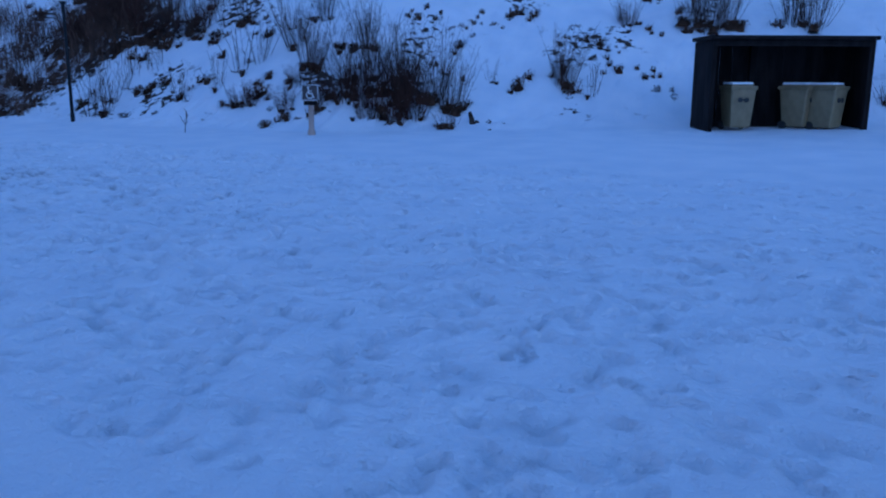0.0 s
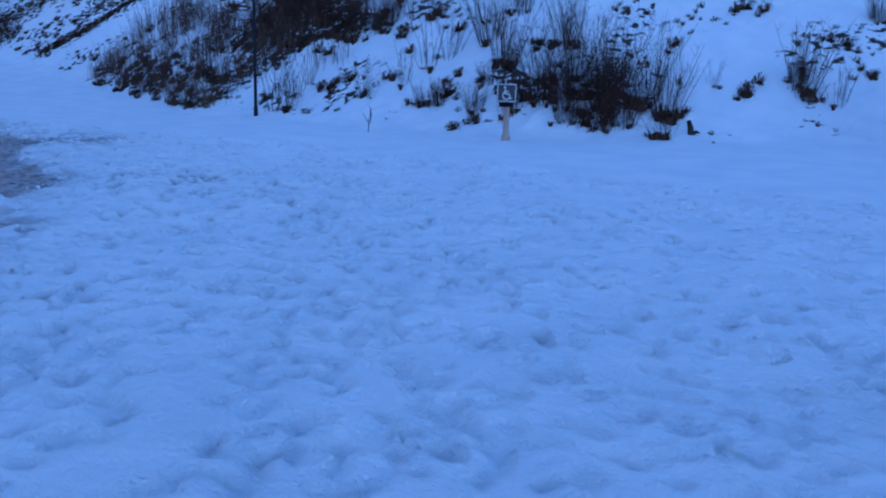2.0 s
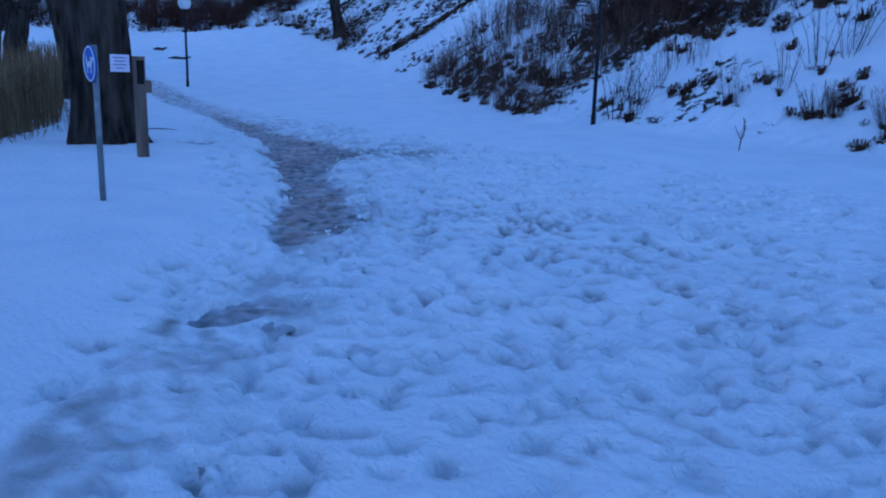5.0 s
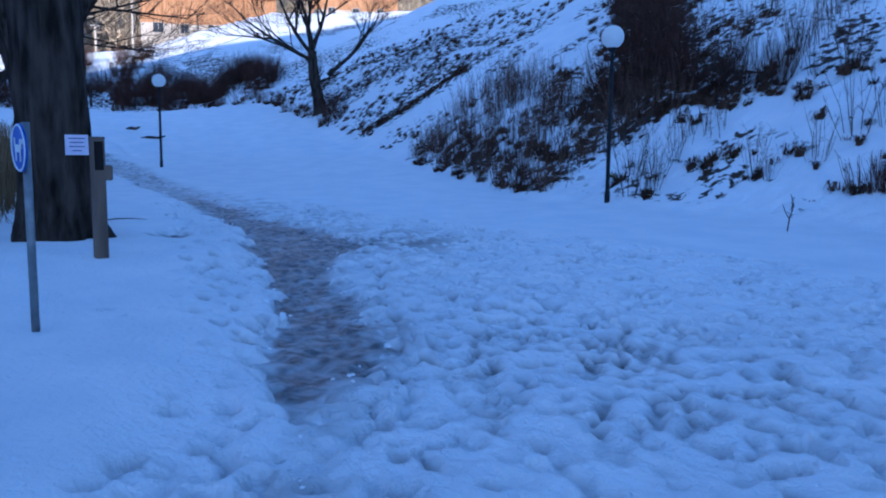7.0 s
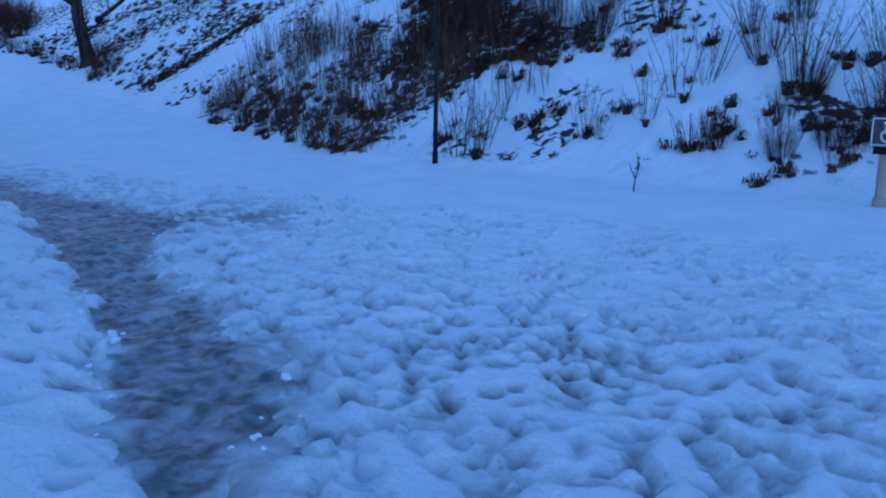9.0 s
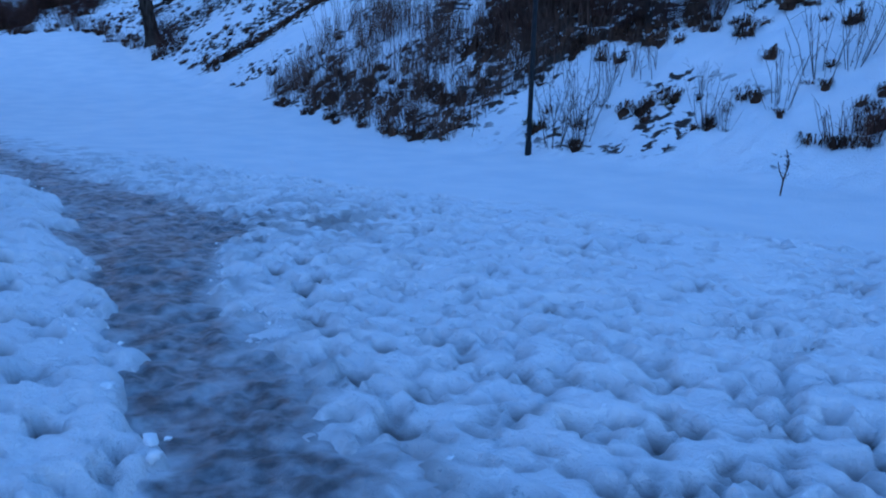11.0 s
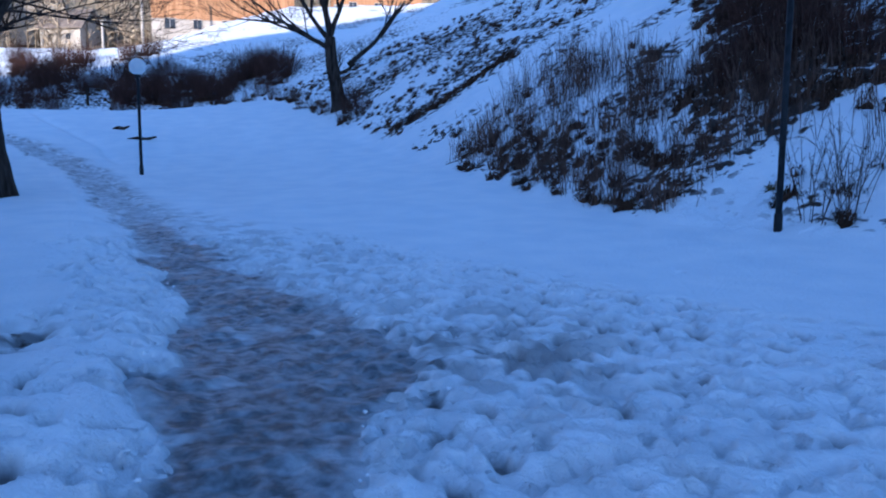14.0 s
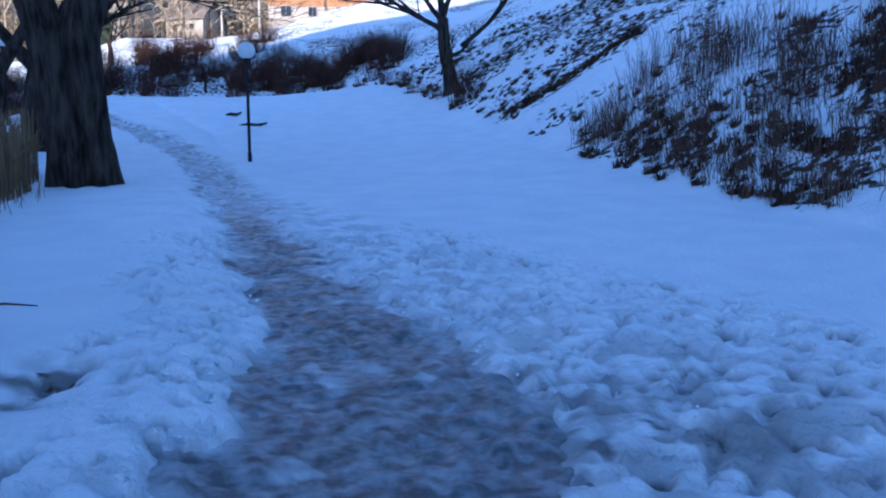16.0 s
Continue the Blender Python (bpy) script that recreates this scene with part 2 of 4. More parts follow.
# ---- trodden path: centre line and half width by x ----
def trodden(x, y, branch=True):
    """How far inside the icy path a place lies, in metres (negative outside); branch: with its dirty side track."""
    u = -x
    half = np.interp(u, [6, 8.4, 9.35, 9.8, 10.4, 11.0, 11.5, 12.1, 12.7, 13.9, 15, 16.3, 17.3, 18.5, 20, 22, 24.6, 29, 40, 50, 52],
                     [0.05, 0.16, 0.20, 0.04, -0.06, 0.05, 0.26, 0.40, 0.32, 0.30, 0.30, 0.46, 0.78, 0.74, 0.5, 0.4, 0.36, 0.42, 0.5, 0.5, 0.1])
    main = half - np.abs(y - middle(x)) - 2.0 * smooth(7.6, 6.2, u)
    ax, ay, bx, by = -17.3, 8.3, -17.8, 9.7
    t = np.clip(((x - ax) * (bx - ax) + (y - ay) * (by - ay)) / ((bx - ax) ** 2 + (by - ay) ** 2), 0, 1)
    spur = 0.42 - 0.46 * t - np.hypot(x - ax - t * (bx - ax), y - ay - t * (by - ay))
    return (np.maximum(main, spur) if branch else np.maximum(main, spur - 0.30)) + 0.15 * rough(x, y, 0.55, 31, 4)

# ---- building helpers ----
def mesh_of(name, verts, faces, mat, smooth_=False):
    me = bpy.data.meshes.new(name)
    me.from_pydata([tuple(v) for v in verts], [], faces)
    me.materials.append(mat)
    if smooth_:
        me.shade_smooth()
    me.update()
    return me


def grid_mesh(name, xs, ys, z, mat, keep=None):
    """A sheet over the lines xs and ys; keep leaves out faces."""
    nx, ny = len(xs), len(ys)
    gx, gy = np.meshgrid(xs, ys)
    co = np.stack([gx, gy, z], -1).reshape(-1, 3)
    i = np.arange(nx * ny).reshape(ny, nx)
    quads = np.stack([i[:-1, :-1], i[:-1, 1:], i[1:, 1:], i[1:, :-1]], -1)
    quads = quads[keep] if keep is not None else quads.reshape(-1, 4)
    used, inverse = np.unique(quads, return_inverse=True)
    quads, co = inverse.reshape(-1, 4), co[used]
    me = bpy.data.meshes.new(name)
    me.vertices.add(len(co))
    me.vertices.foreach_set("co", co.ravel())
    me.loops.add(quads.size)
    me.loops.foreach_set("vertex_index", quads.ravel().astype(np.int32))
    me.polygons.add(len(quads))
    me.polygons.foreach_set("loop_start", np.arange(0, quads.size, 4, dtype=np.int32))
    me.update(calc_edges=True)
    me.shade_smooth()
    me.materials.append(mat)
    return me, used


def part(name, bm, mat, parent, label="", smooth_=False):
    """One mesh object under a thing or a part, from a bmesh or a ready mesh."""
    if isinstance(bm, bmesh.types.BMesh):
        me = bpy.data.meshes.new(name)
        bm.normal_update()
        bm.to_mesh(me)
        bm.free()
        me.materials.append(mat)
        if smooth_:
            me.shade_smooth()
    else:
        me = bm
    ob = new(name, me)
    ob.parent = parent
    return tagged(ob, label)


def thing(name, at, label, category, group="", kind="", turn=0.0):
    ob = new(name)
    ob.empty_display_size = 0.2
    ob.matrix_basis = pose(*at, 0, 0, turn)
    return tagged(ob, label, category, group, kind)


def box(bm, size, at=(0, 0, 0), bevel=0.0, turn=None):
    m = Matrix.Translation(at) @ (turn or Matrix()) @ Matrix.Diagonal((*size, 1))
    made = bmesh.ops.create_cube(bm, size=1, matrix=m)
    if bevel:
        edges = list({e for v in made["verts"] for e in v.link_edges})
        bmesh.ops.bevel(bm, geom=edges, offset=bevel, segments=2, affect="EDGES", profile=0.5)
    return bm


def rod(bm, a, b, r0, r1, sides=12):
    a, b = Vector(a), Vector(b)
    m = Matrix.Translation((a + b) / 2) @ (b - a).to_track_quat("Z", "Y").to_matrix().to_4x4()
    bmesh.ops.create_cone(bm, cap_ends=True, segments=sides, radius1=r0, radius2=r1, depth=(b - a).length, matrix=m)
    return bm


class Strands:
    """Many thin tapering tubes in one mesh."""

    def __init__(self):
        self.v, self.f = [], []

    def tube(self, points, radii, sides=3):
        base, n = len(self.v), len(points)
        pts = [Vector(p) for p in points]
        for k, p in enumerate(pts):
            way = (pts[min(k + 1, n - 1)] - pts[max(k - 1, 0)]).normalized()
            u = way.cross(Vector((0.31, 0.95, 0.05))).normalized()
            w = way.cross(u)
            for s in range(sides):
                a = 2 * math.pi * s / sides
                self.v.append(p + (u * math.cos(a) + w * math.sin(a)) * radii[k])
        for k in range(n - 1):
            for s in range(sides):
                i, j = base + k * sides + s, base + k * sides + (s + 1) % sides
                self.f.append((i, j, j + sides, i + sides))
        self.f.append(tuple(base + (n - 1) * sides + s for s in range(sides)))

    def blade(self, p, tip, width):
        p, tip = Vector(p), Vector(tip)
        side = (tip - p).cross(Vector((random.uniform(-1, 1), random.uniform(-1, 1), 0.1))).normalized() * width
        mid = (p + tip) / 2 + Vector((0, 0, 0.08 * (tip - p).length))
        i = len(self.v)
        self.v += [p - side, p + side, mid + side * 0.7, mid - side * 0.7, tip]
        self.f += [(i, i + 1, i + 2, i + 3), (i + 3, i + 2, i + 4)]

    def mop(self, x, y, z, size, fall=0.5, n=46):
        """A rounded hummock of drooping grass on ground that rises with y."""
        i, turn, squash = len(self.v), random.uniform(0, 6.3), random.uniform(0.55, 1.0)
        # solid core, added to stand for the dark between the blades
        for r, h in ((0.24, -0.14), (0.19, 0.03), (0.10, 0.10)):
            for k in range(8):
                a, g = turn + 0.785 * k, r * size * random.uniform(0.75, 1.2)
                self.v.append(Vector((x + g * math.cos(a), y + squash * g * math.sin(a), z + h * size * random.uniform(0.8, 1.2) + fall * squash * g * math.sin(a))))
        self.v.append(Vector((x, y, z + 0.12 * size)))
        for ring in (0, 8):
            self.f += [(i + ring + k, i + ring + (k + 1) % 8, i + ring + 8 + (k + 1) % 8, i + ring + 8 + k) for k in range(8)]
        self.f += [(i + 16 + k, i + 16 + (k + 1) % 8, i + 24) for k in range(8)]
        for k in range(n):
            a, r0, r2 = random.uniform(0, 6.3), 0.2 * size * math.sqrt(random.random()), size * random.uniform(0.14, 0.40)
            c, s_, h = math.cos(a), math.sin(a), size * random.uniform(0.10, 0.30)
            r1, w = (r0 + r2) / 2, Vector((-math.sin(a), math.cos(a), 0.2)) * size * random.uniform(0.006, 0.016)
            p = [Vector((x + r * c, y + r * s_, z + fall * r * s_ + up)) for r, up in ((r0, 0.04 * size), (r1, h), (r2, size * random.uniform(-0.03, 0.14)))]
            j = len(self.v)
            self.v += [p[0] - w, p[0] + w, p[1] + w, p[1] - w, p[2]]
            self.f += [(j, j + 1, j + 2, j + 3), (j + 3, j + 2, j + 4)]

    def add(self, verts, faces, m):
        i = len(self.v)
        self.v += [m @ Vector(v) for v in verts]
        self.f += [tuple(i + k for k in f) for f in faces]

    def mesh(self, name, mat, smooth_=False):
        return mesh_of(name, self.v, self.f, mat, smooth_)


def high(x, y):
    return float(land(np.array([x]), np.array([y]))[0])


# ---- ground: one sheet of snow to the horizon ----
def spaced(points):
    """Lines from (start, step) pairs; the last pair gives the end."""
    out = []
    for (a, step), (b, _) in zip(points, points[1:]):
        n = max(1, round(abs(b - a) / step))
        out += list(a + (b - a) * np.arange(n) / n)
    return np.array(out + [points[-1][0]])


FINE = 0.026
xs = spaced([(-900, 60), (-300, 12), (-180, 4), (-120, 1.5), (-80, 0.6), (-60, 0.25), (-36, 0.12), (-25, FINE), (0.6, 0.15), (8, 1.0), (30, 6), (120, 40), (900, 40)])
ys = spaced([(-900, 60), (-160, 10), (-60, 3), (-10, 0.6), (1.0, 0.15), (2.5, FINE), (13.5, 0.08), (17.5, 0.13), (29, 0.5), (50, 4), (160, 40), (900, 40)])
gx, gy = np.meshgrid(xs, ys)
gz = land(gx, gy)
bank_d, _ = along(TOE, gx, gy)
flat = smooth(1.0, -1.5, bank_d)
near = smooth(-60, -40, gx) * smooth(24, 10, gx) * smooth(-10, -2, gy)
inside = trodden(gx, gy)


def treading(x, y):
    """How much the snow is trodden, from 0 to 1."""
    far = np.interp(-x, [-4, 6, 13.7, 14.8, 17, 18.7, 21.3, 25.3, 28, 34], [14.5, 13.6, 12.7, 12.3, 11.7, 11.5, 11.2, 10.3, 9.4, 9.0]) + 0.25 * lattice(x / 0.8, y / 0.8, 55)
    close = middle(x) - np.interp(-x, [6, 9, 12, 16, 20, 26], [0.45, 0.5, 0.55, 1.2, 1.45, 0.9]) + 0.3 * lattice(x / 0.7, y / 0.7, 57)
    close = np.where(x > -7, np.interp(-x, [-2, 3, 7], [-4, -1, 2.6]), close)
    return smooth(0.5, -0.4, y - far) * smooth(-0.35, 0.3, y - close) * smooth(-36, -28, x)


tread = treading(gx, gy)
busy = (0.12 + 0.88 * tread) * np.interp(-gx, [0, 4, 9, 12], [0.62, 0.72, 0.9, 1.0]) * flat
gz = gz + near * (0.030 * rough(gx, gy, 1.7, 11, 2) * (0.4 + 0.6 * flat) + busy * (0.014 * rough(gx, gy, 0.5, 13, 3) + 0.012 * rough(gx, gy, 0.2, 17, 3)))
slush_and_pits = np.zeros_like(gz)
# lumpy snow over the weeds at the bank foot
gz = gz + 0.07 * np.abs(rough(gx, gy, 0.5, 83, 3)) * smooth(0.1, 0.6, bank_d) * smooth(8, 4, bank_d) * smooth(-60, -50, gx) * smooth(6, 2, gx)
# footprints: trodden hollows with a raised rim
prints = np.random.default_rng(4)
ix0, iy0 = int(np.argmin(abs(xs + 25))), int(np.argmin(abs(ys - 2.5)))
ix1, iy1 = int(np.argmin(abs(xs - 0.6))), int(np.argmin(abs(ys - 13.5)))
dx, dy = (xs[ix1] - xs[ix0]) / (ix1 - ix0), (ys[iy1] - ys[iy0]) / (iy1 - iy0)
pit, rim = np.zeros_like(gz), np.zeros_like(gz)
steps = []
# single trails of deep steps
for line in ([(-27, 10.2), (-23.5, 10.56), (-21.4, 10.85), (-20.1, 11.2), (-18.8, 11.45), (-17.4, 12.0), (-13.5, 12.6)], [(-24, 9.6), (-20.0, 10.1), (-19.6, 10.8), (-17.8, 10.8), (-15, 11.5)],
             [(-17.6, 9.2), (-17.7, 10.2), (-17.8, 11.2)], [(-18.2, 9.4), (-16.5, 9.9), (-14.4, 10.6)], [(-17.5, 9.0), (-14.2, 7.8), (-12.6, 7.2), (-11, 6.5)], [(-12.9, 5.7), (-15, 6.3), (-18, 6.5)]):
    for (ax, ay), (bx, by) in zip(line, line[1:]):
        long = math.hypot(bx - ax, by - ay)
        for k in range(int(long / 0.31)):
            t, side = (k + 0.5) * 0.31 / long, 0.11 * (1 if k % 2 else -1) + prints.normal(0, 0.04)
            steps.append((ax + (bx - ax) * t - (by - ay) / long * side, ay + (by - ay) * t + (bx - ax) / long * side, math.atan2(by - ay, bx - ax) + prints.normal(0, 0.2), prints.uniform(0.10, 0.135), prints.uniform(0.05, 0.065), prints.uniform(0.075, 0.115), 0.7))
for k in range(17500):
    px, py = prints.uniform(-24.7, 0.3), prints.uniform(2.8, 13.2)
    dense = np.interp(-px, [0, 4, 8, 11, 26], [0.55, 0.65, 0.85, 1.0, 1.0])
    t_ = float(treading(np.array([px]), np.array([py]))[0])
    if prints.random() > dense * (0.003 + 0.997 * t_) * (0.55 + 0.45 * math.exp(-(((py - np.interp(-px, [-2, 5, 8, 12, 20, 30], [4.4, 5.6, 7.0, 8.4, 9.0, 8.4])) / 2.2) ** 2))):
        continue
    steps.append((px, py, prints.normal(2.6, 0.6), prints.uniform(0.035, 0.11), prints.uniform(0.03, 0.055), prints.uniform(0.025, 0.085), 0.0))
for px, py, turn, a, b, deep, dark in steps:
    i, j = ix0 + int((px - xs[ix0]) / dx), iy0 + int((py - ys[iy0]) / dy)
    w = 11
    i0, i1, j0, j1 = max(i - w, 0), i + w + 1, max(j - w, 0), j + w + 1
    lx, ly = gx[j0:j1, i0:i1] - px, gy[j0:j1, i0:i1] - py
    u, v = lx * math.cos(turn) + ly * math.sin(turn), -lx * math.sin(turn) + ly * math.cos(turn)
    r = np.sqrt((u / a) ** 2 + (v / b) ** 2) * (1 + 0.20 * lattice(lx / 0.05 + px * 9, ly / 0.05, 3))
    firm = deep * (1 - smooth(-0.1, 0.1, inside[j0:j1, i0:i1]))
    pit[j0:j1, i0:i1] = np.maximum(pit[j0:j1, i0:i1], firm * np.exp(-(r ** 6)))
    rim[j0:j1, i0:i1] = np.maximum(rim[j0:j1, i0:i1], firm * np.exp(-((r - 1.5) / 0.4) ** 2))
    # each print is greyer inside, more with depth, most in the muddy spots
    muddy = math.exp(-(((px + 11.3) / 1.6) ** 2 + ((py - 7.9) / 0.8) ** 2)) + 0.8 * math.exp(-(((px + 17.7) / 1.0) ** 2 + ((py - 9.9) / 1.0) ** 2)) + 0.18 + 0.7 * prints.random() ** 3 + dark
    slush_and_pits[j0:j1, i0:i1] = np.maximum(slush_and_pits[j0:j1, i0:i1], np.interp(-px, [1, 5, 9], [0.2, 0.45, 0.95]) * min(1, muddy) * np.exp(-((r * 1.1) ** 4)) * (0.25 + deep / 0.09))
gz = gz - np.interp(-gx, [3, 7, 10, 13, 16], [0.7, 0.85, 1.0, 1.0, 1.0]) * pit + 0.18 * rim * np.clip(1 - pit / 0.03, 0, 1)
# crumbly clods where many feet have churned the snow
clod = 0.75 * np.abs(lattice(gx / 0.15, gy / 0.13, 63)) + 0.75 * np.abs(lattice(gx / 0.075 + 3, gy / 0.07, 64))
gz = gz + 0.028 * (clod - 0.6) * busy * smooth(-7, -11, gx) * (0.45 + 0.55 * smooth(-0.3, 0.4, rough(gx, gy, 0.9, 65, 2)))
# meltwater has rounded the trodden lumps
soft = hard = gz[iy0:iy1, ix0:ix1]
soft = (soft + np.roll(soft, 1, 0) + np.roll(soft, -1, 0) + np.roll(soft, 1, 1) + np.roll(soft, -1, 1)) / 5
soft = 0.25 * soft + 0.75 * hard + busy[iy0:iy1, ix0:ix1] * 0.009 * rough(gx[iy0:iy1, ix0:ix1], gy[iy0:iy1, ix0:ix1], 0.115, 19, 1)
gz[iy0 + 1:iy1 - 1, ix0 + 1:ix1 - 1] = soft[1:-1, 1:-1]
# the snow sinks under the icy path and swells along its edge
right = smooth(-0.1, 0.3, gy - middle(gx))
core = trodden(gx, gy, False) - 0.5 * smooth(-9.7, -8.9, gx)
gz = gz - 0.10 * smooth(-0.05 - 0.14 * right, 0.05 + 0.04 * right, core - 0.12 * smooth(-24, -30, gx)) + 0.045 * (1 - 0.75 * right) * smooth(-9, -10, gx) * np.exp(-((inside + 0.22) / 0.14) ** 2) * (0.5 + 0.8 * np.abs(lattice(gx / 0.3, gy / 0.3, 91)))
slush_and_pits = np.maximum(slush_and_pits, 0.85 * smooth(-0.12 - 0.45 * right, 0.10, inside) * np.clip(0.50 + 0.55 * rough(gx, gy, 0.22, 71, 3) + 0.35 * rough(gx, gy, 0.09, 75, 2), 0, 1) * np.interp(-gx, [7, 8.6, 9.2], [0.75, 0.85, 1]))
churn = 0.9 * np.exp(-(((gx + 17.7) / 0.9) ** 2 + ((gy - 9.4) / 0.9) ** 2)) + 0.45 * tread * smooth(-13, -17, gx) * np.exp(-(((gy - middle(gx) - 1.2) / 1.1) ** 2))
slush_and_pits = np.maximum(slush_and_pits, 0.75 * np.clip(churn, 0, 1) * smooth(-0.15, 0.55, rough(gx, gy, 0.24, 73, 3)))
# a scraped hollow beside the path
hollow = np.exp(-(((gx + 18.98) / 0.52) ** 2 + ((gy - 6.56) / 0.38) ** 2) ** 1.5) * (0.8 + 0.4 * rough(gx, gy, 0.3, 9, 3))
gz, slush_and_pits = gz - hollow * (0.13 + 0.07 * rough(gx, gy, 0.22, 15, 2)), np.maximum(slush_and_pits, 0.95 * smooth(0.15, 0.7, hollow * (1 + 0.7 * rough(gx, gy, 0.2, 5, 2))))
bare = 0.45 * smooth(0.5, 1.0, hollow)
# two burrow-like gaps under the snow edge; their inner shade is painted dark
for hx, hy, hr in ((-12.58, 5.94, 0.13), (-12.02, 5.86, 0.12), (-12.38, 6.05, 0.07)):
    gap = np.exp(-(((gx - hx) / hr) ** 2 + ((gy - hy) / (hr * 0.8)) ** 2) ** 2)
    gz, slush_and_pits = gz - 0.20 * gap, np.maximum(slush_and_pits, smooth(0.2, 0.6, gap))
    bare = np.maximum(bare, 2.0 * smooth(0.3, 0.6, gap))
# sledge track down the slope
track = np.exp(-(((gy - np.interp(-gx, [42, 46, 52, 58], [9.2, 9.0, 7.5, 6.5])) / 0.22) ** 2)) * smooth(-41, -43, gx) * smooth(-60, -56, gx)
gz = gz - 0.10 * track
me, used = grid_mesh("ground", xs, ys, gz, SNOW)
for name_, field in (("slush_and_pits", slush_and_pits), ("litter_and_shade", None), ("meadow", gx)):
    if name_ == "litter_and_shade":
        weeds = smooth(-36.5, -33, gx) * smooth(-21.5, -24.5, gx) * smooth(0.1, 0.7, bank_d) * smooth(5.0, 2.4, bank_d) * (0.03 + 0.50 * smooth(0.0, 0.6, rough(gx, gy, 1.1, 27, 2) + 0.25 * np.exp(-((bank_d - 1.9) / 0.9) ** 2)))
        gaps = rough(gx, gy, 1.3, 29, 3)
        brush = 0.95 * smooth(1.0, -0.5, np.abs(gx + 23.2 + 1.15 * (gy - 19.3)) - np.interp(gy, [19, 21, 23, 26], [3.2, 2.9, 1.9, 1.6]) + 0.9 * lattice(gx / 1.4, gy / 1.4, 33)) * smooth(2.3, 3.2, bank_d) * smooth(22, 16, bank_d) * smooth(-0.75, -0.1, gaps + 0.10 * (bank_d - 4))
        streak = 0.9 * np.exp(-(((gx + 30.4) / 0.8) ** 2 + ((gy - 21.8) / 0.9) ** 2))
        rise_ = 0.55 * smooth(-0.1, 0.5, rough(gx, gy, 4.0, 37, 3)) * smooth(-56, -64, gx) * smooth(4, 9, bank_d) * smooth(60, 40, bank_d)
        slope = 0.8 * smooth(-0.7, 0.3, rough(gx, gy, 1.6, 35, 2)) * smooth(-62, -54, gx) * smooth(-39.8, -41.5, gx - 0.17 * (gy - 19)) * smooth(1, 2.5, bank_d) * smooth(14, 7, bank_d)
        furrow = 0.9 * np.exp(-(((gx + 41.3 - 0.174 * (gy - 19.0)) / 0.35) ** 2)) * smooth(18.2, 19.0, gy) * smooth(24.2, 23.2, gy)
        hedge = 0.6 * smooth(-60, -66, gx) * smooth(1.5, 3.5, bank_d) * smooth(16, 8, bank_d)
        patches = 0.46 * smooth(0.2, 0.75, rough(gx, gy, 2.2, 23, 3)) * smooth(0.4, 1.2, bank_d) * smooth(24, 12, bank_d)
        # overhang hollow: its shade put into the colour; dark ground below the bush too
        under = 0.85 * np.exp(-(((gx + 14.3) / 0.9) ** 2 + ((gy - 19.2) / 0.40) ** 2)) + 0.9 * np.exp(-(((gx + 12.3) / 1.0) ** 2 + ((gy - 19.7) / 0.55) ** 2))
        field = np.maximum.reduce([weeds, brush, streak, slope, furrow, rise_, hedge, bare, patches, under])
    elif name_ == "meadow":
        field = smooth(-122, -140, gx)
    layer = me.attributes.new(name_, "FLOAT", "POINT")
    layer.data.foreach_set("value", field.ravel()[used].astype(np.float32))
ground = tagged(new("ground", me), "trodden blue-shaded snow over level ground and bank", "snow", kind="structure")

# icy path, showing where the snow is worn through
px_, py_ = spaced([(-52, 0.12), (-26, 0.026), (-5.8, 0.04)]), spaced([(2.4, 0.026), (11.0, 0.04)])
qx, qy = np.meshgrid(px_, py_)
qz = land(qx, qy) - 0.048 + 0.030 * rough(qx, qy, 1.7, 11, 2) * smooth(-60, -40, qx) + 0.016 * rough(qx, qy, 0.30, 41, 3) + 0.034 * (np.abs(lattice(qx / 0.19, qy / 0.15, 43)) + 0.5 * np.abs(lattice(qx / 0.085, qy / 0.075, 44)) - 0.5)
inn = trodden(qx, qy) > -0.18
me, used = grid_mesh("path", px_, py_, qz, ICE, inn[:-1, :-1])
depth_ = trodden(qx, qy)
frost = -0.04 + 0.75 * smooth(-20, -31, qx) + 0.12 * smooth(-11.0, -10.0, qx) + 0.65 * smooth(0.20, -0.12, depth_) + 0.38 * rough(qx, qy, 0.20, 47, 3) + 0.55 * smooth(0.25, 0.75, rough(qx, qy, 0.13, 49, 2)) * smooth(-0.2, 0.4, rough(qx, qy, 0.7, 51, 2)) - 0.35 * np.exp(-(((qx + 17.4) / 1.1) ** 2 + ((qy - 8.5) / 0.7) ** 2)) - 0.12
layer = me.attributes.new("frost", "FLOAT", "POINT")
layer.data.foreach_set("value", np.clip(frost, 0, 0.92).ravel()[used].astype(np.float32))
path = tagged(new("path", me), "wet grey icy footpath worn through the snow", "path", kind="structure")

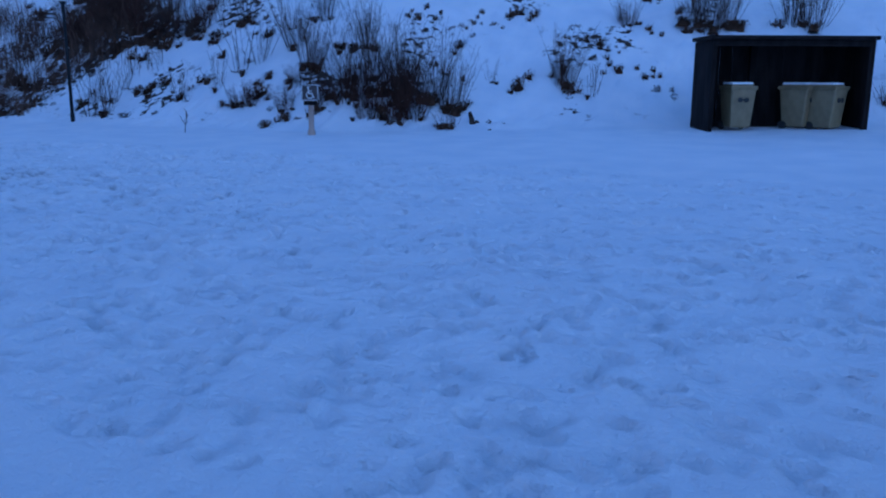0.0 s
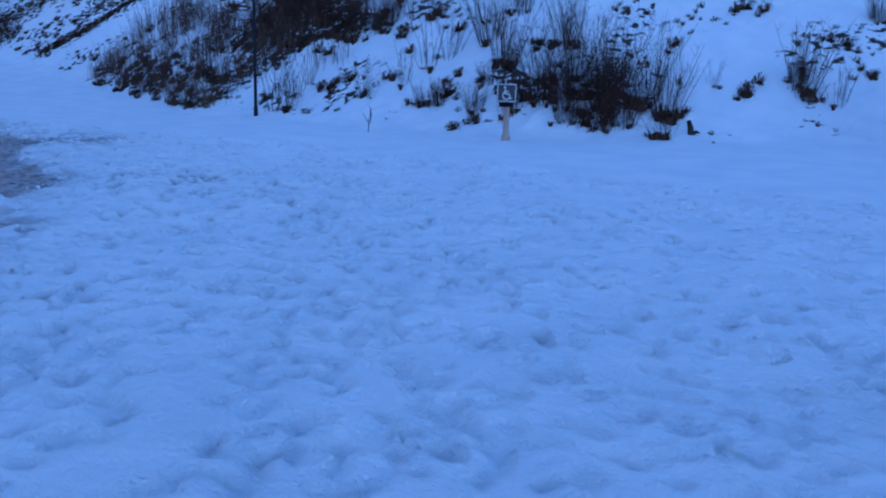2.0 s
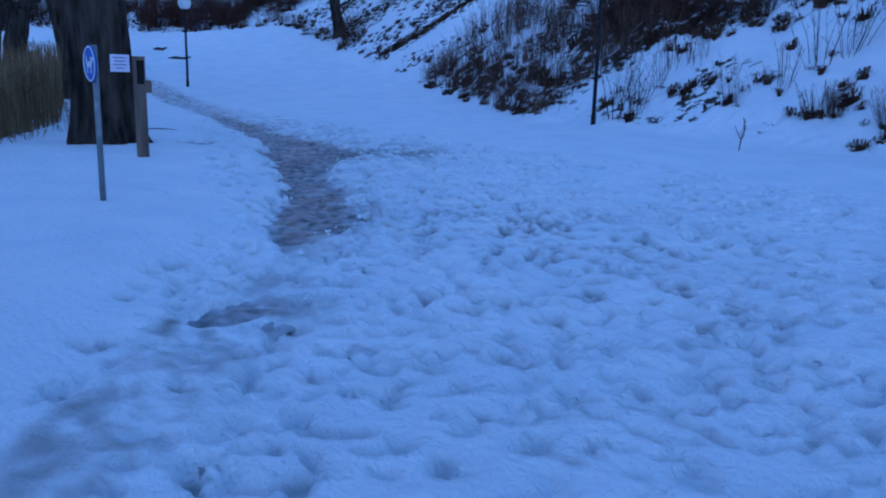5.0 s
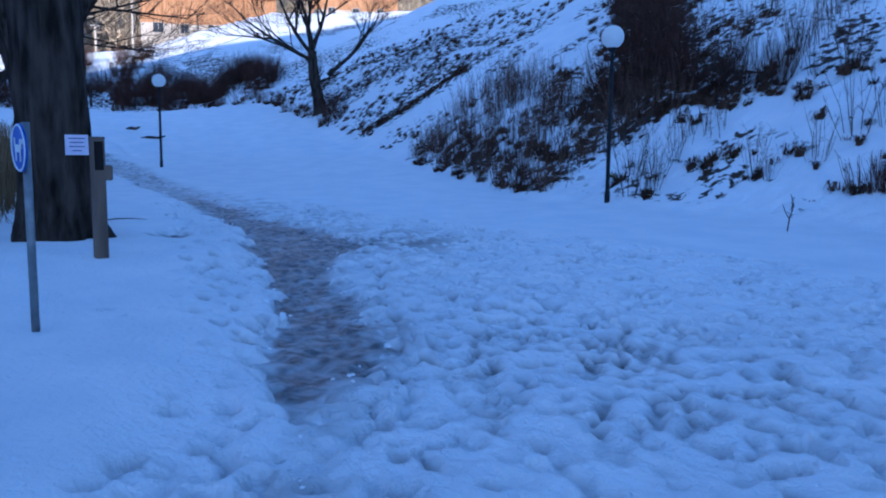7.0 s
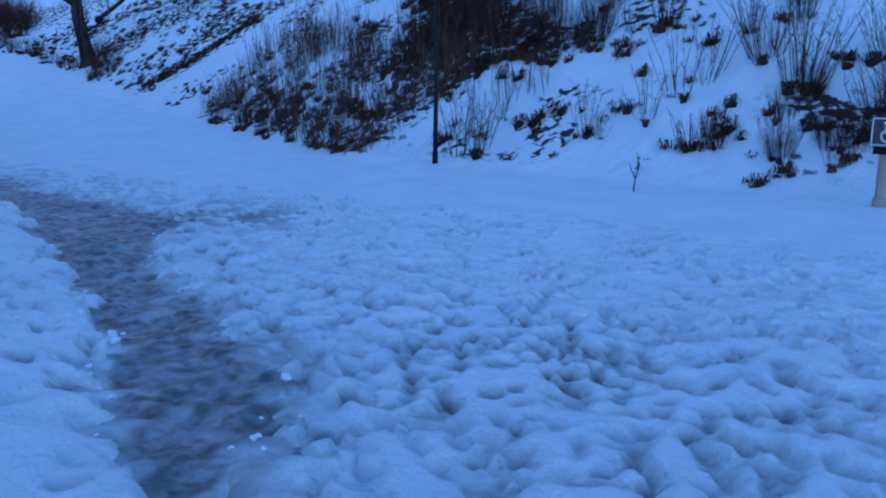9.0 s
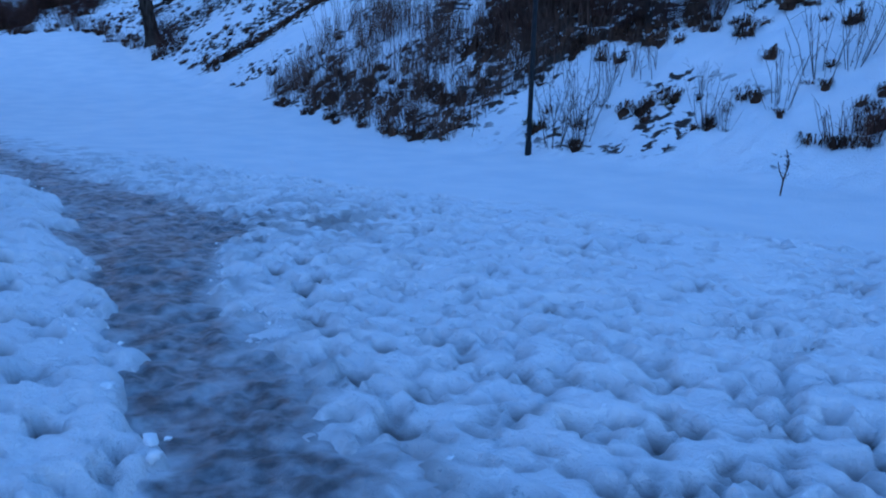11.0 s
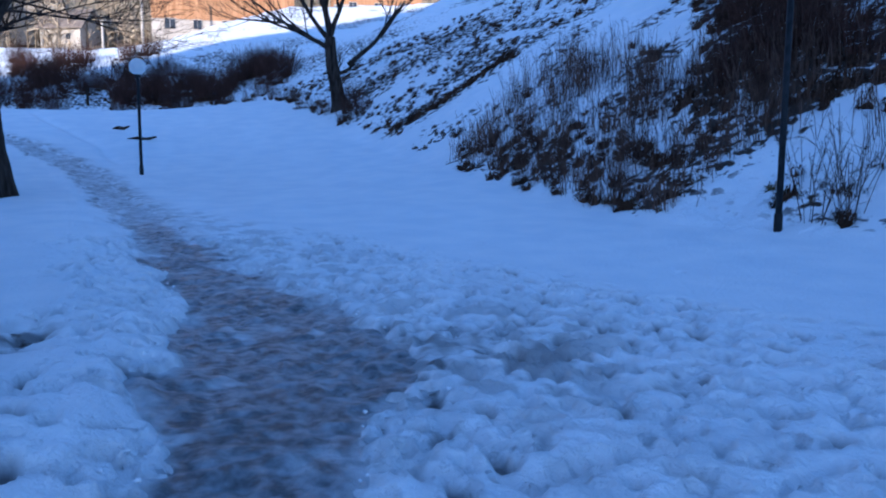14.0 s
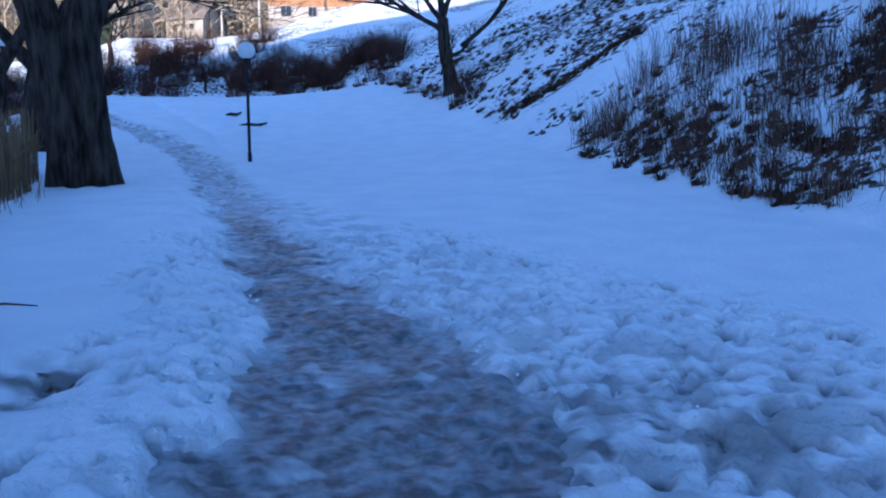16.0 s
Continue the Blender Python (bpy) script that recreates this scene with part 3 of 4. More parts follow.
# ---- street furniture ----
def globe_lamp(x, y, height, label, dull=GLOBE):
    ob = thing("street_lamp", (x, y, high(x, y) - 0.03), label, "lamp", "globe lamps along the path")
    bm = rod(bmesh.new(), (0, 0, -0.2), (0, 0, height - 0.45), 0.048, 0.043, 14)
    part("pole", bm, IRON, ob, smooth_=True)
    bm = rod(bmesh.new(), (0, 0, 0), (0, 0, 0.28), 0.062, 0.060, 14)
    part("base_sleeve", bm, IRON, ob)
    bm = rod(bmesh.new(), (0, 0, height - 0.47), (0, 0, height - 0.40), 0.05, 0.10, 16)
    rod(bm, (0, 0, height - 0.40), (0, 0, height - 0.36), 0.10, 0.10, 16)
    part("collar", bm, IRON, ob)
    bm = bmesh.new()
    bmesh.ops.create_uvsphere(bm, u_segments=28, v_segments=16, radius=0.245, matrix=Matrix.Translation((0, 0, height - 0.15)))
    part("globe", bm, dull, ob, "opal white globe", True)
    return ob


globe_lamp(-21.1, 16.15, 3.75, "black iron lamp post with opal globe at bank foot")
globe_lamp(-38.95, 9.62, 3.36, "black iron lamp post with opal globe beside path")
globe_lamp(-50.0, 1.6, 3.4, "black lamp post with opal globe, further along path")

# parking place sign with a wheelchair
sx, sy = -12.6, 16.5
ob = thing("parking_sign", (sx, sy, high(sx, sy) - 0.02), "disabled parking sign on a short pale wooden post", "sign", turn=28)
part("post", box(bmesh.new(), (0.12, 0.12, 0.95), (0, 0, 0.375), 0.02), PINKWOOD, ob)
part("foot", box(bmesh.new(), (0.17, 0.16, 0.20), (0, 0, 0.06), 0.03), PINKWOOD, ob)
part("oval_plate", box(bmesh.new(), (0.32, 0.02, 0.10), (0, -0.075, 0.79), 0.009), TIMBER, ob, "dark oval plate")
part("panel", box(bmesh.new(), (0.42, 0.025, 0.38), (0, -0.075, 1.04), 0.012), SIGNDARK, ob, "dark square panel")
bm = bmesh.new()
for size, at in (((0.40, 0.006, 0.016), (0, -0.091, 1.215)), ((0.40, 0.006, 0.016), (0, -0.091, 0.865)), ((0.016, 0.006, 0.334), (-0.192, -0.091, 1.04)), ((0.016, 0.006, 0.334), (0.192, -0.091, 1.04))):
    box(bm, size, at)
part("border", bm, WHITE, ob, "thin white border")
s = Strands()
ring = [(0.0 + 0.082 * math.cos(a), -0.092, 0.985 + 0.082 * math.sin(a)) for a in [radians(120 + 25 * k) for k in range(10)]]
s.tube(ring, [0.013] * len(ring), 4)
s.tube([(-0.035, -0.092, 1.12), (-0.025, -0.092, 1.02), (0.055, -0.092, 1.015), (0.085, -0.092, 0.92), (0.115, -0.092, 0.93)], [0.016, 0.017, 0.016, 0.014, 0.012], 4)
s.tube([(-0.03, -0.092, 1.075), (0.045, -0.092, 1.07)], [0.011, 0.010], 4)
part("wheelchair_symbol", s.mesh("wheelchair_symbol", WHITE), WHITE, ob, "white wheelchair symbol")
bm = bmesh.new()
bmesh.ops.create_uvsphere(bm, u_segments=12, v_segments=8, radius=0.026, matrix=Matrix.Translation((-0.04, -0.092, 1.155)) @ Matrix.Diagonal((1, 0.4, 1, 1)))
part("symbol_head", bm, WHITE, ob)

# dog sign
dx_, dy_ = -13.1, 4.62
ob = thing("dog_sign", (dx_, dy_, high(dx_, dy_) - 0.02), "blue round dog sign on a thin steel post in snow", "sign", turn=14)
ob.matrix_basis = pose(dx_, dy_, high(dx_, dy_) - 0.02, 0, 3.0, 0) @ pose(0, 0, 0, 0, 0, 14)
part("post", rod(bmesh.new(), (0, 0, -0.2), (0, 0, 1.40), 0.028, 0.028, 12), STEEL, ob, smooth_=True)
part("disc", rod(bmesh.new(), (0, -0.034, 1.235), (0, -0.046, 1.235), 0.158, 0.158, 32), BLUE, ob, "blue enamel disc")
ringbm = Strands()
ring = [(0.148 * math.cos(radians(12 * k)), -0.047, 1.235 + 0.148 * math.sin(radians(12 * k))) for k in range(31)]
ringbm.tube(ring, [0.007] * 31, 4)
part("rim", ringbm.mesh("rim", WHITE), WHITE, ob, "white rim")
bm = bmesh.new()
for size, at in (((0.15, 0.006, 0.06), (0, -0.05, 1.215)), ((0.05, 0.006, 0.075), (0.075, -0.05, 1.255)), ((0.055, 0.006, 0.035), (0.105, -0.05, 1.275)), ((0.022, 0.006, 0.09), (-0.06, -0.05, 1.160)), ((0.022, 0.006, 0.09), (0.055, -0.05, 1.160)), ((0.018, 0.006, 0.07), (-0.085, -0.05, 1.260))):
    box(bm, [q * 0.83 for q in size], (at[0] * 0.83, at[1], 1.235 + 0.83 * (at[2] - 1.22)))
part("dog_symbol", bm, WHITE, ob, "white dog symbol")

# marker post
wx, wy = -16.36, 5.35
ob = thing("marker_post", (wx, wy, high(wx, wy) - 0.02), "weathered square wooden post with a small box", "post", turn=8)
part("post", box(bmesh.new(), (0.135, 0.135, 1.54), (0, 0, 0.54), 0.018), POSTWOOD, ob)
part("cap", box(bmesh.new(), (0.14, 0.14, 0.03), (0, 0, 1.315), 0.01), POSTWOOD, ob)
part("latch_box", box(bmesh.new(), (0.09, 0.11, 0.16), (0.02, 0.085, 0.95), 0.02), POSTWOOD, ob, "small wooden box on the side")
part("plate", box(bmesh.new(), (0.004, 0.09, 0.30), (0.0705, 0, 1.13), 0.001), TIMBER, ob, "dark plate")

# ---- bin shelter ----
base = high(-2.6, 21.3) - 0.0
ob = thing("bin_shelter", (-4.12, 20.42, base), "dark timber bin shelter with flat roof, open front", "shelter", turn=29.9)
W, D, Hh = 3.72, 1.35, 2.08
for k in range(12):
    part("back_board", box(bmesh.new(), (W / 12 - 0.008, 0.03, Hh), (W / 12 * (k + 0.5), D - 0.02, Hh / 2 - 0.04), 0.004), TIMBER, ob)
for side in (0.02, W - 0.02):
    for k in range(6):
        part("side_board", box(bmesh.new(), (0.03, D / 6 - 0.008, Hh), (side, D / 6 * (k + 0.5), Hh / 2 - 0.04), 0.004), TIMBER, ob)
for xx in (0.07, W * 0.37, W - 0.07):
    part("post", box(bmesh.new(), (0.10, 0.10, Hh), (xx, 0.08 if xx != W * 0.37 else D - 0.10, Hh / 2 - 0.05), 0.006), TIMBER, ob)
part("roof", box(bmesh.new(), (W + 0.10, D + 0.16, 0.09), (W / 2, D / 2, Hh + 0.02), 0.01), TIMBER, ob)
part("front_beam", box(bmesh.new(), (W, 0.06, 0.14), (W / 2, 0.05, Hh - 0.10), 0.006), TIMBER, ob)


def wheelie_bin(m, label):
    ob = thing("wheelie_bin", (0, 0, 0), label, "bin", "bins in the shelter")
    ob.matrix_basis = m
    bm = bmesh.new()
    bmesh.ops.create_cube(bm, size=1, matrix=Matrix.Translation((0, 0, 0.52)) @ Matrix.Diagonal((0.60, 0.70, 0.92, 1)))
    for v in bm.verts:
        if v.co.z < 0.3:
            v.co.x, v.co.y = v.co.x * 0.80, v.co.y * 0.76
    bmesh.ops.bevel(bm, geom=list(bm.edges), offset=0.035, segments=2, affect="EDGES", profile=0.5)
    part("body", bm, BIN, ob)
    bm = box(bmesh.new(), (0.64, 0.76, 0.05), (0, 0, 0.995), 0.02)
    box(bm, (0.52, 0.60, 0.05), (0, 0.02, 1.03), 0.022)
    part("lid", bm, BIN, ob)
    part("rim", box(bmesh.new(), (0.63, 0.73, 0.04), (0, 0, 0.95), 0.012), BIN, ob)
    part("snow_cap", box(bmesh.new(), (0.50, 0.58, 0.06), (0, 0.02, 1.075), 0.026), SNOWCAP, ob, "layer of snow on the lid", True)
    for xx in (-0.075, 0.075):
        bm = rod(bmesh.new(), (xx, -0.335, 0.70), (xx, -0.352, 0.70), 0.055, 0.055, 16)
        part("vent", bm, BLACK, ob, "round black opening")
    part("vent_bridge", box(bmesh.new(), (0.10, 0.012, 0.03), (0, -0.348, 0.70)), BLACK, ob)
    part("handle", rod(bmesh.new(), (-0.24, 0.42, 0.97), (0.24, 0.42, 0.97), 0.016, 0.016, 10), BIN, ob)
    for xx in (-0.25, 0.25):
        bm = rod(bmesh.new(), (xx - 0.03, 0.24, 0.10), (xx + 0.03, 0.24, 0.10), 0.10, 0.10, 18)
        part("wheel", bm, BLACK, ob, "black rubber wheel")
    return ob


frame_m = pose(-4.12, 20.42, base, 0, 0, 29.9)
b1 = wheelie_bin(frame_m @ pose(0.80, 0.42, 0.0, 0, 0, 4), "beige plastic wheeled bin with snow on lid")
copy_thing(b1, frame_m @ pose(2.92, 0.46, 0.0, 0, 0, 36))
copy_thing(b1, frame_m @ pose(2.40, 0.78, 0.0, 0, 0, 40))


# ---- trees ----
def grow(s, p, way, length, r, depth, spread, lift, sides):
    """A limb and, from it, smaller ones."""
    n = 5 if depth > 1 else 3
    pts, rad, w = [Vector(p)], [r], Vector(way).normalized()
    for k in range(n):
        w = (w + Vector((random.uniform(-1, 1), random.uniform(-1, 1), random.uniform(-0.6, 1) * lift)) * 0.17).normalized()
        pts.append(pts[-1] + w * length / n)
        rad.append(max(r * (1 - 0.62 * (k + 1) / n), 0.0055))
    s.tube(pts, rad, sides)
    if depth == 0:
        return
    count = {4: 4, 3: 5, 2: 5, 1: 4}[depth]
    for k in range(count):
        t = random.uniform(0.35, 1.0) if k else 1.0
        i = min(int(t * n), n)
        out = Vector((random.uniform(-1, 1), random.uniform(-1, 1), random.uniform(-0.25, 0.8))).normalized()
        grow(s, pts[i], (w * (1 - spread) + out * spread), length * random.uniform(0.5, 0.78), rad[i] * random.uniform(0.55, 0.85), depth - 1, spread, lift, max(3, sides - 2))


def trunk_mesh(line, radii, seed, sides=40, steps=44):
    """A furrowed trunk along a line."""
    rng = np.random.default_rng(seed)
    bumps = [(rng.integers(3, 6), rng.uniform(0, 6.3), 0.07), (rng.integers(7, 11), rng.uniform(0, 6.3), 0.06), (rng.integers(13, 19), rng.uniform(0, 6.3), 0.045)]
    t = np.linspace(0, 1, len(line))
    v, f = [], []
    for k in range(steps):
        u = k / (steps - 1)
        c = [np.interp(u, t, [q[i] for q in line]) for i in range(3)]
        r = np.interp(u, t, radii)
        for s in range(sides):
            a = 2 * math.pi * s / sides
            g = 1 + sum(w * math.sin(n * a + o + 2.2 * u * (1 + 0.3 * n % 2)) for n, o, w in bumps) + 0.02 * rng.uniform(-1, 1) + 0.22 * max(0, 1 - u * 9) * math.sin(5 * a + 1)
            v.append((c[0] + r * g * math.cos(a), c[1] + r * g * math.sin(a), c[2]))
    for k in range(steps - 1):
        for s in range(sides):
            i, j = k * sides + s, k * sides + (s + 1) % sides
            f.append((i, j, j + sides, i + sides))
    f.append(tuple((steps - 1) * sides + s for s in range(sides)))
    return v, f


def tree(x, y, line, radii, limbs, label, seed, depth=3, spread=0.5, lift=0.3):
    random.seed(seed)
    ob = thing("tree", (x, y, high(x, y) - 0.12), label, "tree")
    v, f = trunk_mesh(line, radii, seed)
    part("trunk", mesh_of("trunk", v, f, BARK, True), BARK, ob, "furrowed brown bark")
    for p, way, length, r in limbs:
        s = Strands()
        grow(s, p, way, length, r, depth, spread, lift, 8)
        part("limb", s.mesh("limb", BARK, True), BARK, ob)
    return ob


tree(-18.55, 5.1, [(0, 0, 0), (0, 0, 0.7), (0.05, -0.05, 2.0), (0.0, -0.1, 4.0), (0, -0.1, 6.0)], [0.54, 0.44, 0.41, 0.40, 0.37],
     [((0, -0.1, 4.4), (0.3, -1, 1.0), 4.5, 0.22), ((0, -0.1, 5.0), (-0.6, 0.6, 1.2), 4.5, 0.24), ((0, -0.1, 5.9), (0.1, 0.1, 1), 5, 0.30)], "thick bare tree with furrowed bark and paper notice", 3, 3)
# two stems grown together, parting in a fork
forked = tree(-33.5, 5.65, [(0, -0.27, 0), (0.05, -0.35, 1.15), (0.05, -0.47, 2.3), (0, -0.60, 3.25), (-0.05, -0.80, 3.95), (-0.15, -1.0, 4.75), (-0.3, -1.4, 6.3)], [0.50, 0.40, 0.39, 0.40, 0.38, 0.37, 0.33],
              [((-0.3, -1.4, 6.2), (0.1, -0.5, 1.0), 4.5, 0.28), ((-0.2, -1.1, 5.2), (0.1, -1.1, 0.7), 4.0, 0.14), ((-0.4, 1.6, 6.2), (0.0, 0.7, 1.0), 4.5, 0.26), ((-0.2, 0.7, 4.9), (0.1, 1.2, 0.30), 3.4, 0.045), ((-0.1, 0.3, 4.2), (0.3, 1.2, -0.10), 2.8, 0.035), ((-0.3, 1.0, 5.3), (-0.3, 1.2, 0.0), 3.4, 0.05),
               ((-0.1, 0.5, 4.5), (-0.2, 1.2, -0.25), 2.6, 0.03), ((-0.1, -0.8, 4.0), (0.2, -1.2, 0.4), 3.0, 0.10)], "leaning forked bare tree with cracked trunk", 8, 3, 0.5, 0.1)
v, f = trunk_mesh([(0, 0.27, 0), (0, 0.13, 1.15), (0, 0.0, 2.3), (-0.02, -0.04, 3.2), (-0.08, 0.14, 3.95), (-0.2, 0.60, 4.75), (-0.4, 1.6, 6.3)], [0.46, 0.38, 0.41, 0.42, 0.43, 0.43, 0.36], 12)
part("trunk", mesh_of("trunk", v, f, BARK, True), BARK, forked, "furrowed brown bark")
tree(-49.2, 19.55, [(0, 0, 0), (-0.03, -0.12, 1.0), (0.0, -0.35, 2.2), (0, -0.42, 3.4)], [0.38, 0.29, 0.26, 0.22],
     [((0, -0.42, 3.3), (0, -0.15, 1), 3.2, 0.17), ((0, -0.38, 2.9), (-0.1, -1.0, 0.45), 4.0, 0.12), ((0, -0.40, 3.2), (0.1, -0.9, 0.9), 3.6, 0.12), ((0, -0.16, 1.7), (0.2, 0.85, 0.5), 0.9, 0.10),
      ((0, 0.45, 2.2), (0.1, 0.8, 0.75), 3.8, 0.12), ((0, -0.42, 3.4), (0, 0.55, 1.0), 3.4, 0.13), ((0, -0.3, 2.7), (-0.5, -0.9, 0.75), 3.4, 0.09)], "bare spreading tree on the snowy bank", 21, 4, 0.48, 0.15)
for k, (x, y, r) in enumerate([(-42.5, 3.7, 0.40), (-40.0, 2.75, 0.42)]):
    tree(x, y, [(0, 0, 0), (0.05, -0.1, 1.2), (0.1, 0.15, 2.6)], [r * 1.25, r, r * 0.9],
         [((0.1, 0.1, 2.4), (0.1, 0.7, 0.9), 3.2, r * 0.55), ((0.1, 0.1, 2.4), (0.1, -0.6, 0.9), 3.4, r * 0.6)], "bare tree beside the reeds", 40 + k, 3)
tree(-85.6, 3.6, [(0, 0, 0), (0, 0.1, 1.0), (0, 0, 1.8)], [0.22, 0.18, 0.15], [((0, 0, 1.7), (0, -0.8, 1), 2.4, 0.1), ((0, 0, 1.7), (0, 0.8, 1), 2.4, 0.1), ((0, 0, 1.8), (0, 0, 1), 2.2, 0.1)], "small bare tree on the sunlit slope", 51, 2)

# paper notice on the bark
ob = thing("paper_notice", (-18.10, 5.28, 1.22), "pale paper notice fixed to the trunk", "notice", turn=96)
part("sheet", box(bmesh.new(), (0.27, 0.006, 0.25), (0, 0, 0.125)), PAPER, ob)
for k, w in enumerate((0.24, 0.20, 0.22, 0.14)):
    part("text_line", box(bmesh.new(), (w * 0.8, 0.004, 0.014), (0, -0.006, 0.205 - 0.05 * k)), INK, ob)

# broken stump at the bank foot
ob = thing("stump", (-9.7, 19.35, high(-9.7, 19.35)), "small dark broken stump leaning in the snow", "stump")
st = Strands()
st.tube([(0, 0, -0.1), (-0.03, 0, 0.14), (-0.10, 0.02, 0.30)], [0.075, 0.065, 0.045], 7)
part("trunk", st.mesh("trunk", BARK), BARK, ob)
st = Strands()
st.tube([(0.03, 0.0, 0.0), (0.10, 0.0, 0.08), (0.17, 0.02, 0.05)], [0.045, 0.035, 0.02], 6)
part("root", st.mesh("root", BARK), BARK, ob)

# small post at the bank foot, and a log in the snow
ob = thing("stake", (-71.5, 10.1, high(-71.5, 10.1)), "short dark wooden stake in the snow", "post")
part("shaft", rod(bmesh.new(), (0, 0, -0.2), (0.03, 0, 1.1), 0.10, 0.08, 8), BARK, ob)
for name_, (x, y, z_, turn), n in (("log", (-47.2, 10.6, 0.02, 70), 1.1), ("log", (-50.0, 10.1, 0.02, 60), 0.7)):
    s = Strands()
    s.tube([(-n / 2, 0, 0), (-n / 6, 0.05, 0.05), (n / 6, 0, 0.02), (n / 2, 0.04, 0.12)], [0.05, 0.085, 0.07, 0.03], 8)
    ob = new(name_, s.mesh(name_, BARK))
    ob.matrix_basis = pose(x, y, high(x, y) + z_, 0, 0, turn)
    tagged(ob, "dark fallen log half buried in snow", "log", "logs on the slope")
s = Strands()
zs = high(-20.4, 5.8) + 0.065
s.tube([(-20.42, 5.65, zs - 0.02), (-20.36, 5.95, zs + 0.02), (-20.38, 6.18, zs + 0.015), (-20.32, 6.38, zs)], [0.009, 0.010, 0.009, 0.004], 5)
tagged(new("stick", s.mesh("stick", TWIG)), "thin bare stick lying on the snow", "stick")

# bent twig that stands alone before the bank
s = Strands()
random.seed(76)
stem = [Vector(q) for q in ((0, 0, -0.1), (0.02, 0.02, 0.2), (0.05, 0.07, 0.42), (0.02, 0.02, 0.6))]
s.tube(stem, [0.012, 0.011, 0.009, 0.005], 5)
s.tube([stem[1], (0.0, -0.06, 0.32), (0.02, -0.16, 0.45)], [0.009, 0.007, 0.004], 5)
for j in range(26):
    b = stem[1].lerp(stem[3], random.random()) + Vector((0.01, 0.03, 0))
    s.tube([b, b + Vector((random.gauss(0, 0.025), random.gauss(0, 0.03), random.uniform(0.0, 0.06)))], [0.006, 0.004])
ob = new("twig", s.mesh("twig", TWIG))
ob.matrix_basis = pose(-15.85, 15.5, high(-15.85, 15.5))
tagged(ob, "dark bent twig standing alone in smooth snow", "twig")


# ---- bushes and weeds on the bank ----
def bush_meshes(seed, n, wide, tall, mat, fine=2, clump=30):
    random.seed(seed)
    s, c = Strands(), Strands()
    for k in range(n):
        a, r = random.uniform(0, 6.3), wide * math.sqrt(random.random())
        lean = Vector((math.cos(a) * 0.35 * r / wide + random.uniform(-0.14, 0.14), math.sin(a) * 0.35 * r / wide + random.uniform(-0.14, 0.14), 1))
        h = tall * random.uniform(0.45, 1.0)
        p = Vector((0.5 * r * math.cos(a), 0.5 * r * math.sin(a), -0.12))
        q = p + lean * h * 0.5 + Vector((random.uniform(-0.05, 0.05), random.uniform(-0.05, 0.05), 0))
        e = q + (lean + Vector((random.uniform(-0.2, 0.2), random.uniform(-0.2, 0.2), 0))) * h * 0.5
        w = random.uniform(0.004, 0.009)
        s.tube([p, q, e], [w, w * 0.75, 0.003])
        for j in range(fine):
            t = random.uniform(0.3, 0.95)
            b = p.lerp(q, t * 2) if t < 0.5 else q.lerp(e, t * 2 - 1)
            d = Vector((random.uniform(-1, 1), random.uniform(-1, 1), random.uniform(0.3, 1.4))) * h * random.uniform(0.08, 0.2)
            s.tube([b, b + d], [0.0036, 0.0018])
    for k in range(clump):
        a, r = random.uniform(0, 6.3), wide * 0.85 * math.sqrt(random.random())
        p = Vector((r * math.cos(a), r * math.sin(a), -0.1))
        if k % 5 == 0:
            c.mop(p.x, p.y, -0.06, random.uniform(0.35, 0.75), 0.0, 60)
    return s.mesh("brush", mat), c.mesh("dead_grass", LITTER)


KINDS = {"dense": [bush_meshes(100 + k, 95, 0.75, 1.5, DARK, 4, 36) for k in range(3)],
         "tall": [bush_meshes(110 + k, 46, 0.55, 1.9, TWIG, 7, 30) for k in range(3)],
         "thin": [bush_meshes(120 + k, 12, 0.30, 1.3, TWIG, 4, 8) for k in range(3)],
         "low": [bush_meshes(130 + k, 34, 0.42, 0.7, STALK, 2, 34) for k in range(3)]}
WORDS = {"dense": "dense dark brown leafless bush on the bank", "tall": "tall bare upright shrub rising from dead grass", "thin": "thin bare sapling shrub in the snow", "low": "low dry bush with dead grass in snow"}


def bush(kind, x, y, size=1.0, tilt=0.0):
    k = random.randrange(3)
    ob = thing("bush", (x, y, high(x, y) - 0.03), WORDS[kind], "bush", kind + " bushes")
    ob.matrix_basis = pose(x, y, high(x, y) - 0.03, tilt, random.uniform(-5, 5), random.uniform(0, 360)) @ Matrix.Diagonal((size, size, size * random.uniform(0.9, 1.1), 1))
    part("brush", KINDS[kind][k][0], None, ob)
    tagged(part("dead_grass", KINDS[kind][k][1], None, ob), kind="stuff")
    return ob


def toe_y(x):
    return float(np.interp(-x, -TOE[:13, 0], TOE[:13, 1]))


random.seed(77)
